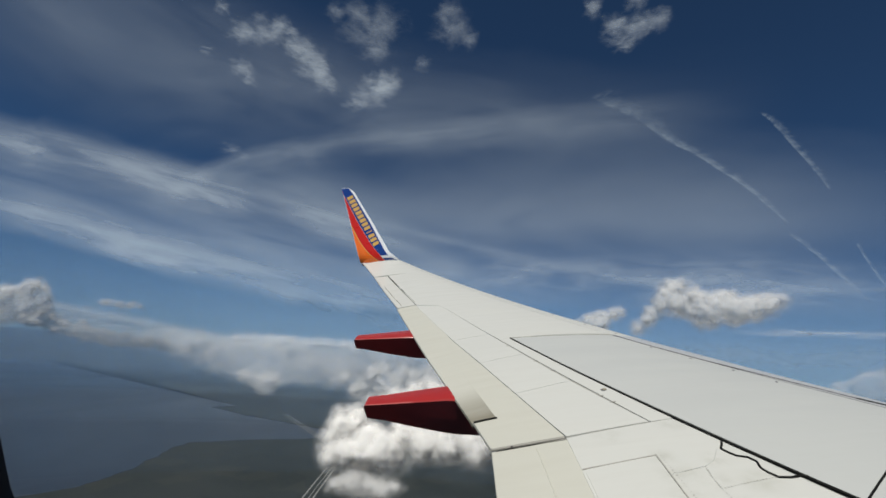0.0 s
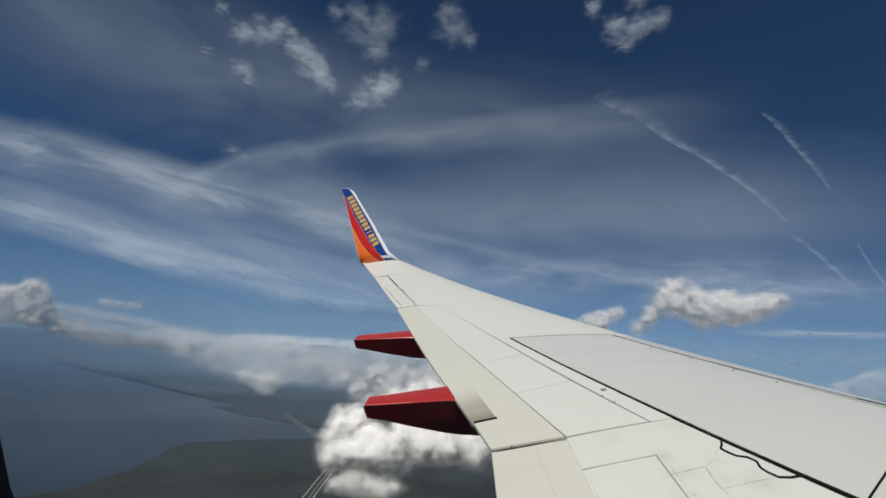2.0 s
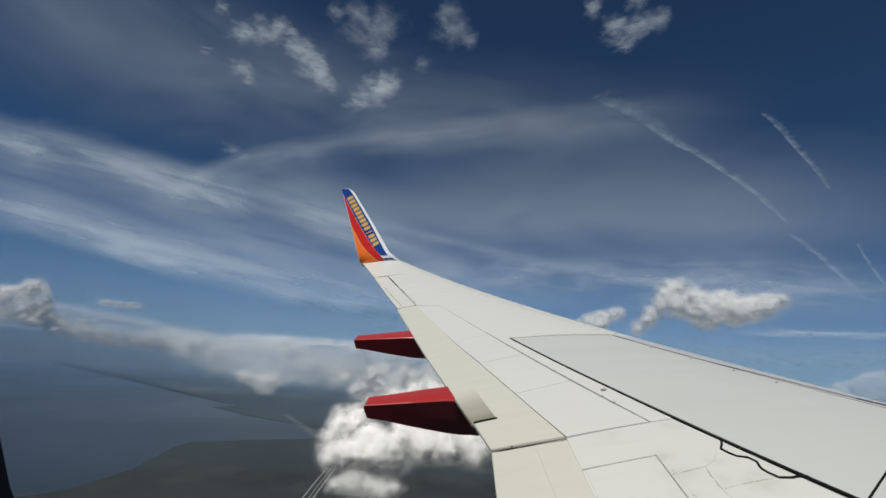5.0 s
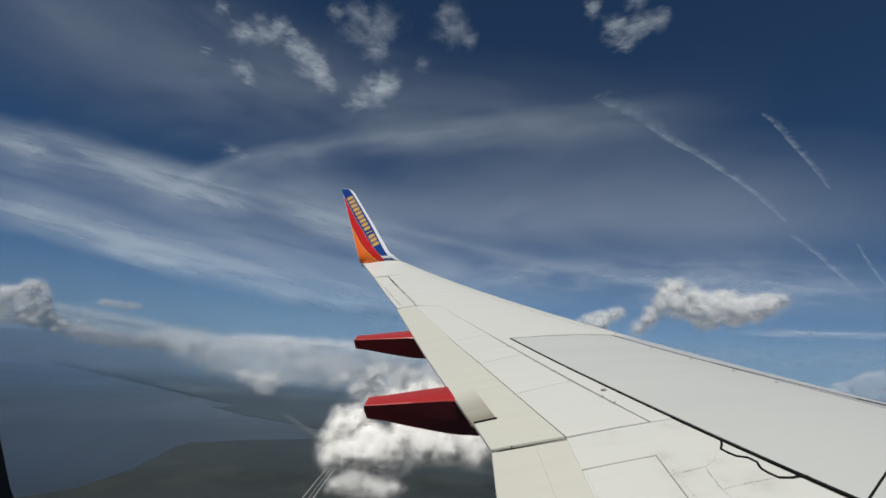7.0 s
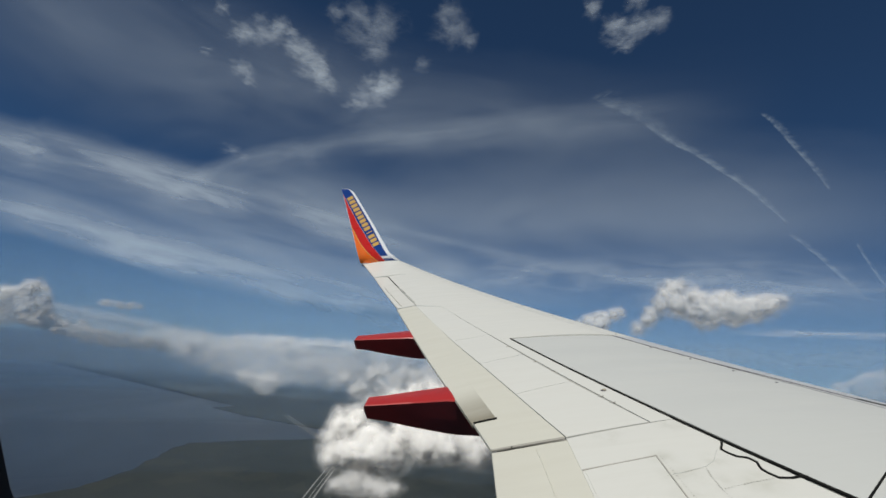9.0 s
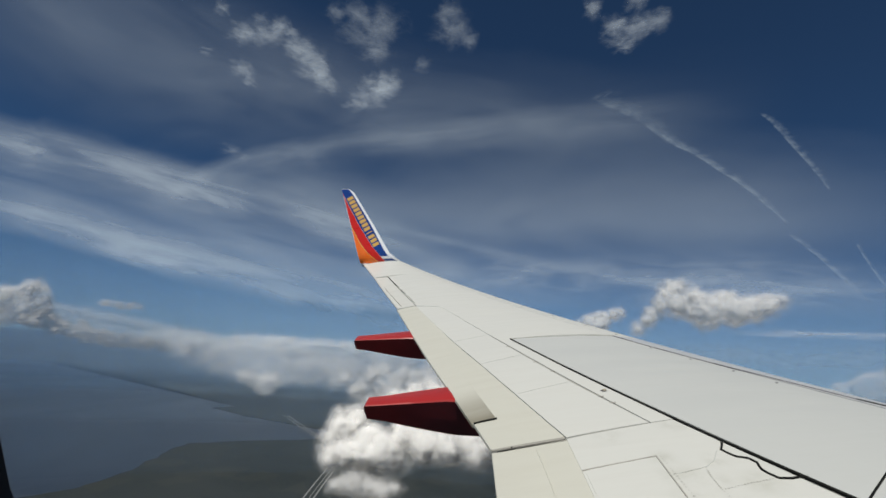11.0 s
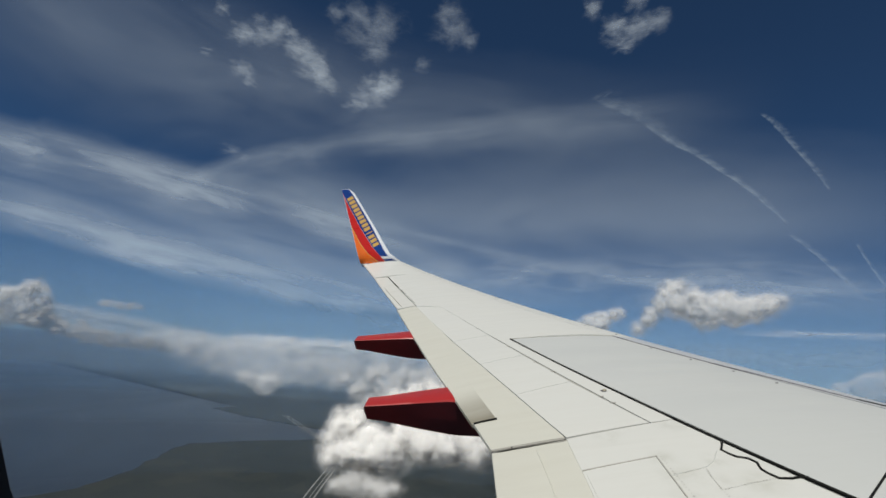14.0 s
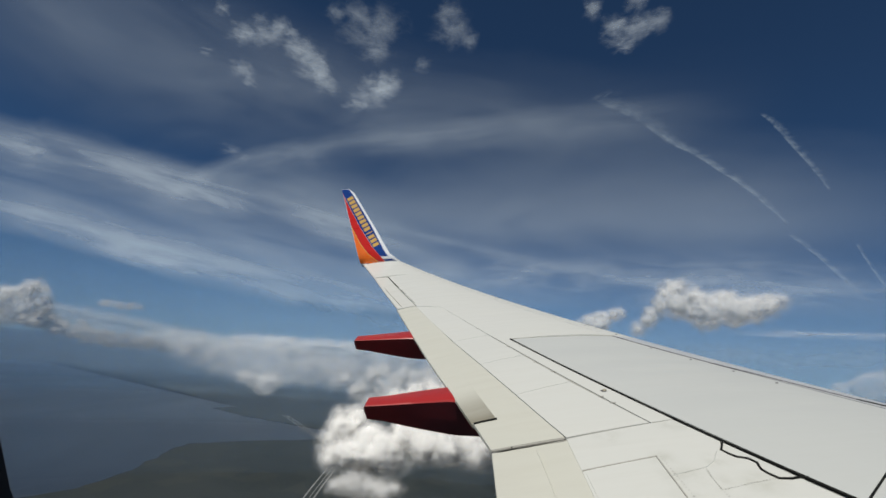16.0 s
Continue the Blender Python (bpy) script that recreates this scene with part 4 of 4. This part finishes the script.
cumulus(-35.02, 2.91, 2450, [(-1.57, -0.05, 0.2, 0.3), (-0.85, 0.04, 0.2, 0.41), (0.0, -0.01, -0.7, 0.41), (0.85, 0.04, 0.2, 0.42), (1.65, -0.02, -0.1, 0.26)], "thin flat white cloud scrap", cells=70, seed=61, lumps=0.8, soft=1.6, veil=0.6, flat=0.7, wide=1.1, join=3.0, core=False)
cumulus(-21.75, -1.23, 2300, [(-8.96, 1.2, 0.3, 0.86), (-6.8, 0.7, -0.2, 1.22), (-4.3, 0.33, 0.3, 1.6), (-1.7, -0.18, 0.4, 1.88), (1.01, -0.82, -0.8, 2.04), (4.01, -0.84, -0.7, 1.96), (7.13, -1.11, 0.3, 1.75), (-1.35, 1.17, 0.7, 1.3), (2.25, 0.74, -0.4, 1.59), (10.64, -1.35, -0.1, 1.52)], "broad soft pale grey sheet of layered cloud", cells=115, seed=92, lumps=0.55, soft=1.15, veil=0.36, flat=0.75, wide=1.6, join=3.0, core=False, group="cloud banks", detail=1.0)
cumulus(-20.90, -3.67, 1950, [(0.27, -0.17, 0.1, 0.88), (1.26, 0.25, -0.3, 0.83), (-0.76, 0.12, -0.2, 0.64), (0.95, -0.73, -0.3, 0.53), (-1.69, 0.53, -0.2, 0.52)], "low pinkish grey cloud puff over the strait", cells=60, seed=51, lumps=0.34, soft=1.1, veil=0.55, wide=1.2, join=3.5, core=False)
cumulus(-10.56, -0.38, 2200, [(-12.05, 0.86, 0.2, 0.71), (-8.49, 0.93, -0.3, 1.05), (-4.76, 0.81, -0.2, 1.26), (-0.91, 0.69, 0.4, 1.42), (3.03, 0.5, -0.8, 1.44), (7.02, 0.37, 0.1, 1.44), (11.03, 0.17, 0.4, 1.44), (-4.5, -1.06, -0.3, 1.25), (-0.67, -1.2, -0.4, 1.53), (3.86, -1.04, 0.5, 1.55), (7.81, -1.05, -0.4, 1.43)], "flat pale sheet of layered cloud behind the fairings", cells=130, seed=97, lumps=0.55, soft=1.1, veil=0.4, flat=0.6, wide=2.0, join=2.5, core=False, group="cloud banks", detail=1.0)
cumulus(39.86, 0.75, 2900, [(-2.32, -0.78, -0.5, 0.43), (-1.52, -0.7, -0.1, 0.57), (-0.8, -0.44, 0.3, 0.7), (-0.01, -0.08, -0.6, 0.76), (0.77, 0.28, -0.3, 0.82), (1.46, 0.62, -0.3, 0.81), (2.3, 0.5, 0.5, 0.93), (3.1, 0.94, -0.1, 0.91), (-3.52, -0.49, 0.6, 0.37)], "low cumulus bank on the far horizon", cells=100, seed=111, lumps=0.8, soft=0.7, veil=0.30, wide=1.3, join=3.0, core=False, group="cloud banks", detail=1.0)

# ---------------------------------------------------------------- high ice cloud: sheets, tufts, condensation trails
HIGH = EYE.z + 400
TRAIL = thin_cloud("trail_vapour", "trail", 0.26, 1.0, (22, 1.5, 1), 0.30, 0.74, tint=(0.76, 0.89, 0.97), fray=0.34)
OLD_TRAIL = thin_cloud("spread_vapour", "trail", 0.15, 1.0, (9, 1.6, 1), 0.28, 0.74, tint=(0.76, 0.89, 0.97), fray=0.24)
STREAK = thin_cloud("thin_streak", "band", 0.30, 0.02, (1, 1, 1), 0.20, 0.66)
TUFT = thin_cloud("high_tuft", "patch", 0.34, 0.019, (1, 1, 1), 0.35, 0.72, tint=(0.82, 0.90, 0.96), fray=0.34)

THIN_TUFT = thin_cloud("thin_high_tuft", "patch", 0.23, 0.018, (1, 1, 1), 0.34, 0.72, tint=(0.82, 0.90, 0.96), fray=0.24)


def cirrus_material(name, amount, along, across, low_edge, high_edge, seed, calm=0.35):
    """Streaked ice cloud: u runs along the streaks, v from the lower border to the upper; the borders wander with the noise."""
    g = Graph(name)
    uv = g.node("ShaderNodeSeparateXYZ", Vector=g.coords("UV"))
    u, v = uv.outputs[0], uv.outputs[1]
    def field(a, b, detail, warp, turned):
        m = g.node("ShaderNodeMapping", Vector=g.coords("UV"), Scale=(a, b, 1), Location=(seed, seed * 0.7, seed), Rotation=(0, 0, turned))
        return g.noise(m.outputs[0], 1.0, detail, 0.55, warp)
    n1 = field(along, across, 4, 0.7, 0.06)
    n2 = field(along * 1.8, across * 3.0, 5, 0.6, -0.05)
    n3 = field(along * 4.0, across * 9.0, 3, 0.2, 0.03)
    w = g.math("ADD", v, g.math("MULTIPLY", g.math("SUBTRACT", n1, 0.5), 0.34))
    body = g.math("MULTIPLY", g.ramp(w, 0.06, 0.06 + low_edge), g.ramp(w, 0.94, 0.94 - high_edge))
    body = g.math("MULTIPLY", body, g.math("MULTIPLY", g.ramp(v, 0.0, 0.10), g.ramp(v, 1.0, 0.90)))
    body = g.math("MULTIPLY", body, g.math("MULTIPLY", g.ramp(u, 0.0, 0.16), g.ramp(u, 1.0, 0.70)))
    rag = g.math("ADD", g.math("ADD", g.math("MULTIPLY", n1, 0.55), g.math("MULTIPLY", n2, 0.41)), g.math("MULTIPLY", n3, 0.04))
    a = g.math("MULTIPLY", g.math("MULTIPLY", body, g.ramp(rag, 0.36, 0.64, calm, 1.0)), amount)
    d = g.node("ShaderNodeBsdfDiffuse", Color=(0.78, 0.87, 0.93, 1))
    t = g.node("ShaderNodeBsdfTranslucent", Color=(0.78, 0.87, 0.93, 1))
    clear = g.node("ShaderNodeBsdfTransparent")
    return g.finish(g.blend(a, clear.outputs[0], g.blend(0.6, d.outputs[0], t.outputs[0])))


def cirrus(points, widths, material, label, lift=0.0, steps=12, across=8):
    """A thin sheet of ice cloud through bearings and height angles; the high layer bends down with the far sky."""
    pts = [Vector(q) for q in points]
    n = len(pts)
    line, wid = [], []
    for i in range(n - 1):
        p0, p1, p2, p3 = pts[max(i - 1, 0)], pts[i], pts[i + 1], pts[min(i + 2, n - 1)]
        for k in range(steps):
            t = k / steps
            line.append(0.5 * ((2 * p1) + (p2 - p0) * t + (2 * p0 - 5 * p1 + 4 * p2 - p3) * t * t + (3 * p1 - p0 - 3 * p2 + p3) * t ** 3))
            wid.append(widths[i] + (widths[i + 1] - widths[i]) * t)
    line.append(pts[-1])
    wid.append(widths[-1])
    vs, uv = [], []
    for i, q in enumerate(line):
        d = (line[min(i + 1, len(line) - 1)] - line[max(i - 1, 0)]).normalized()
        for j in range(across + 1):
            c = q + Vector((-d.y, d.x)) * (j / across - 0.5) * wid[i]
            e = max(c.y, 0.8)
            vs.append(sight(c.x, e, min((400 + lift) / math.sin(radians(e)), 4250 + lift)))
            uv.append((i / (len(line) - 1), j / across))
    k = across + 1
    fs = [(i * k + j, (i + 1) * k + j, (i + 1) * k + j + 1, i * k + j + 1) for i in range(len(line) - 1) for j in range(across)]
    return tagged(mesh_object("cirrus_band", vs, fs, material, uvs=uv), label, "cirrus", "cirrus", "stuff")


cirrus([(-58, 16.5), (-46.5, 15.6), (-42.9, 15.8), (-36.0, 15.8), (-27.7, 15.6), (-20.2, 14.9), (-12.0, 13.8), (-3.5, 12.6), (6, 11.0)], [7, 7, 8, 8.5, 9, 9.5, 9, 8, 6],
       cirrus_material("cirrus_upper", 0.54, 3.6, 2.0, 0.62, 0.40, 2.0), "streaked white cirrus band over the sea", 20)
cirrus([(-58, 10.2), (-45.9, 10.6), (-41.7, 10.4), (-37.1, 10.0), (-32.0, 9.4), (-26.3, 8.8), (-20.1, 8.0), (-13.5, 7.0), (-8.1, 6.2), (-2, 5.6), (8, 5.0)], [5.5, 5.5, 6, 6.2, 6.8, 7.6, 8.6, 9, 8.6, 7.5, 6],
       cirrus_material("cirrus_lower", 0.56, 4.0, 2.2, 0.22, 0.55, 5.0, 0.45), "broad streaked cirrus band with a clear lower border", 0)
cirrus([(-58, 12.6), (-46, 13.0), (-36, 12.8), (-26, 12.0), (-16, 10.9), (-8, 10.0), (2, 9.2), (14, 8.4), (26, 7.6)], [7, 7, 7.5, 8, 8.5, 8.5, 8, 7, 6],
       cirrus_material("cirrus_fill", 0.24, 3.4, 2.4, 0.5, 0.5, 41.0, 0.45), "thin pale cirrus between two denser bands", 110)
cirrus([(-58, 8.0), (-45.4, 8.5), (-41.3, 8.1), (-36.7, 7.5), (-31.6, 6.7), (-25.9, 5.8), (-18.5, 4.6)], [1.6, 1.6, 1.7, 1.7, 1.6, 1.4, 1.0],
       cirrus_material("cirrus_thread", 0.14, 8.0, 1.4, 0.4, 0.4, 9.0), "thin faint cirrus thread over the horizon", 35)
cirrus([(-36, 13.0), (-31.5, 15.8), (-29.2, 17.6), (-26.0, 19.6), (-21.2, 21.7), (-14.6, 23.8), (-4.7, 26.0), (5.6, 27.6), (16.9, 28.1), (26.4, 27.6), (34, 26)], [3.5, 4.0, 4.2, 4.5, 4.8, 5.2, 5.5, 5.8, 6.5, 7, 6],
       cirrus_material("cirrus_arc", 0.20, 6.0, 1.5, 0.60, 0.30, 13.0, 0.45), "long pale arc of thin cirrus", 50)
cirrus([(-30, 21), (-20, 18.6), (-11, 17.2), (-2, 17.6), (8, 18.6), (20, 19.0), (32, 17.5), (44, 16), (58, 14)], [10, 12, 15, 19, 21, 22, 21, 18, 15],
       cirrus_material("cirrus_milk", 0.24, 4.0, 1.6, 0.5, 0.5, 17.0, 0.75), "faint milky cirrus over the wing", 80)
cirrus([(-14, 15.6), (-6.4, 14.9), (-0.7, 14.2), (6.4, 12.9), (13.2, 11.5), (19.5, 10.0), (27, 8.6)], [1.6, 2.0, 2.2, 2.6, 2.8, 2.6, 2],
       cirrus_material("cirrus_wisp", 0.15, 5.0, 1.2, 0.5, 0.4, 21.0), "faint slanting cirrus wisp", 65)
cirrus([(-14, 9.4), (-3.2, 9.8), (6.4, 10.6), (15, 10.8), (24, 10.6), (33, 10.2), (44, 9.0), (58, 8)], [5, 8, 9, 10, 10, 9, 8, 7],
       cirrus_material("cirrus_low", 0.44, 6.0, 2.2, 0.5, 0.5, 25.0, 0.25), "thin streaks of cirrus low over the wing", 95)
cirrus([(22, 2.6), (29, 3.0), (35, 3.0), (42, 3.4), (50, 3.8)], [3.4, 4.2, 4.6, 4.4, 4],
       cirrus_material("cirrus_base", 0.60, 4.0, 1.6, 0.5, 0.5, 29.0, 0.3), "pale hazy cloud low on the horizon", 10)
cirrus([(-60, 30), (-46, 29), (-34, 29), (-22, 29), (-10, 29), (6, 28), (22, 28), (38, 27)], [24, 24, 24, 22, 20, 20, 18, 16],
       cirrus_material("high_veil", 0.17, 3.0, 1.6, 0.5, 0.5, 33.0, 0.4), "thin milky veil of high cloud", 120)


def ribbon(name, points, widths, material, label, category, z=HIGH, group="", steps=10):
    """A thin sheet that follows a smooth line over the sky."""
    pts = [Vector(q) for q in points]
    n = len(pts)
    line, wid = [], []
    for i in range(n - 1):
        p0, p1, p2, p3 = pts[max(i - 1, 0)], pts[i], pts[i + 1], pts[min(i + 2, n - 1)]
        for k in range(steps):
            t = k / steps
            line.append(0.5 * ((2 * p1) + (p2 - p0) * t + (2 * p0 - 5 * p1 + 4 * p2 - p3) * t * t + (3 * p1 - p0 - 3 * p2 + p3) * t ** 3))
            wid.append(widths[i] + (widths[i + 1] - widths[i]) * t)
    line.append(pts[-1])
    wid.append(widths[-1])
    vs, uv, fs = [], [], []
    for i, q in enumerate(line):
        d = (line[min(i + 1, len(line) - 1)] - line[max(i - 1, 0)]).normalized()
        nrm = Vector((-d.y, d.x))
        for j in range(5):
            v = j / 4
            c2 = q + nrm * (v - 0.5) * wid[i]
            vs.append((c2.x, c2.y, z + 3 * noise.noise(Vector((c2.x * 0.01, c2.y * 0.01, 0)))))
            uv.append((i / (len(line) - 1), v))
    for i in range(len(line) - 1):
        for j in range(4):
            fs.append((i * 5 + j, i * 5 + 5 + j, i * 5 + 6 + j, i * 5 + 1 + j))
    return tagged(mesh_object(name, vs, fs, material, uvs=uv), label, category, group, "stuff")


def tuft(x, y, w, d, z, label, rz=0.0, material=None):
    """A small ragged high cloud: two thin layers, gently domed."""
    ob = thing("high_cloud_tuft", label, "cloud", Matrix.Translation((x, y, z)) @ pose(0, 0, 0, 0, 0, rz), group="high cloud tufts")
    for k in range(2):
        n = 8
        vs = [((i / n - 0.5) * w, (j / n - 0.5) * d, k * 9 + 6 * noise.noise(Vector((i * 0.5 + x, j * 0.5, k * 3)))) for i in range(n + 1) for j in range(n + 1)]
        uv = [(i / n, j / n) for i in range(n + 1) for j in range(n + 1)]
        fs = [(i * (n + 1) + j, (i + 1) * (n + 1) + j, (i + 1) * (n + 1) + j + 1, i * (n + 1) + j + 1) for i in range(n) for j in range(n)]
        mesh_object("tuft_layer", vs, fs, material or TUFT, ob, uvs=uv)
    return ob


ribbon("condensation_trail", [(188, 616), (226, 637), (285, 679), (363, 751), (420, 790)], [60, 64, 52, 40, 20], OLD_TRAIL, "old spread end of a condensation trail", "contrail", group="condensation trails", z=HIGH)
ribbon("condensation_trail", [(325, 722), (363, 751), (451, 810), (569, 904), (705, 1026), (841, 1159)], [21, 34, 39, 36, 31, 16], TRAIL, "long broken white condensation trail", "contrail", group="condensation trails", z=HIGH)
ribbon("condensation_trail", [(885, 1220), (898, 1231), (1052, 1358), (1285, 1571), (1555, 1833), (1852, 2110)], [16, 31, 44, 52, 39, 34], TRAIL, "far end of a broken condensation trail", "contrail", group="condensation trails", z=HIGH)
ribbon("condensation_trail", [(430, 638), (491, 681), (567, 745), (655, 825), (764, 929)], [13, 25, 26, 23, 13], TRAIL, "short fading white condensation trail", "contrail", group="condensation trails", z=HIGH)
ribbon("condensation_trail", [(1095, 1268), (1100, 1274), (1289, 1457), (1618, 1771), (1800, 1940)], [13, 18, 23, 29, 29], TRAIL, "thin straight white condensation trail", "contrail", group="condensation trails", z=HIGH)
ribbon("cirrus_band", [(464, 765), (457, 654), (496, 626), (573, 617), (640, 620)], [140, 220, 210, 190, 140], STREAK, "thin white streak near the horizon", "cirrus", group="cirrus", z=EYE.z + 75)

def tuft_at(az, el, pieces, label):
    """A ragged cluster: pieces of (bearing, height, width, depth, turn) about a bearing and height angle, the sizes in degrees."""
    for da, de, w, d, rz in pieces:
        e = radians(el + de)
        far = 375 / math.sin(e)
        q = sight(az + da, el + de, far)
        size = radians(1) * far
        tuft(q.x, q.y, w * size * 1.7, d * size / math.sin(e) * 1.7, HIGH - 25, label, rz - az - da, THIN_TUFT if "faint" in label else TUFT)


SMALL = "small ragged white high cloud"
tuft_at(-27.0, 33.1, [(0, 0, 5.2, 3.6, 20), (-2.4, -0.8, 3.4, 2.4, 0), (1.6, 1.2, 2.4, 2.0, 10), (3.6, -0.6, 2.6, 2.0, -30), (-5.0, 1.0, 2.0, 1.4, 0)], SMALL)
tuft_at(-20.4, 31.3, [(0, 0, 5.4, 4.4, -25), (-2.0, 1.4, 3.8, 3.0, -30), (1.8, -1.4, 3.4, 2.6, -30), (0.6, -0.4, 3.0, 2.4, 0), (-3.4, 2.8, 2.0, 1.8, -20)], SMALL)
tuft_at(-12.3, 30.2, [(0, 0, 5.8, 4.4, 5), (1.6, 0.8, 4.0, 3.2, 0), (-2.2, -1.6, 3.8, 2.2, 15), (0.4, 0.2, 3.0, 2.4, 0)], SMALL)
tuft_at(-28.4, 29.0, [(0, 0, 3.4, 2.0, -25), (1.0, -0.9, 1.8, 1.4, -30), (-4.2, 0.6, 1.8, 0.7, -15)], SMALL)
tuft_at(-13.5, 36.2, [(0, 0, 7.0, 4.6, 0), (-3.0, 1.6, 3.6, 2.2, 10), (-5.4, 1.0, 2.4, 2.0, 0), (0.6, -2.0, 3.6, 2.2, 0)], "faint ragged high cloud")
tuft_at(-3.0, 37.6, [(0, 0, 4.6, 3.4, 0), (2.4, -0.8, 2.6, 2.2, 0), (-1.0, 1.8, 3.0, 2.6, 30), (-3.6, -3.8, 2.2, 1.4, 0)], "faint ragged high cloud")
tuft_at(21.0, 36.9, [(0, 0, 6.4, 3.4, 0), (3.0, 0.4, 3.6, 2.6, 0), (-2.4, 0.6, 3.4, 2.6, 0), (-5.0, 2.6, 2.6, 2.6, 0), (0.6, 2.8, 3.4, 2.6, 0), (-1.0, -1.4, 3.0, 1.6, 0)], SMALL)
tuft_at(-27.9, 20.6, [(0, 0, 2.4, 1.0, -15), (1.4, -0.4, 1.4, 0.6, -15)], "small faint high cloud wisp")
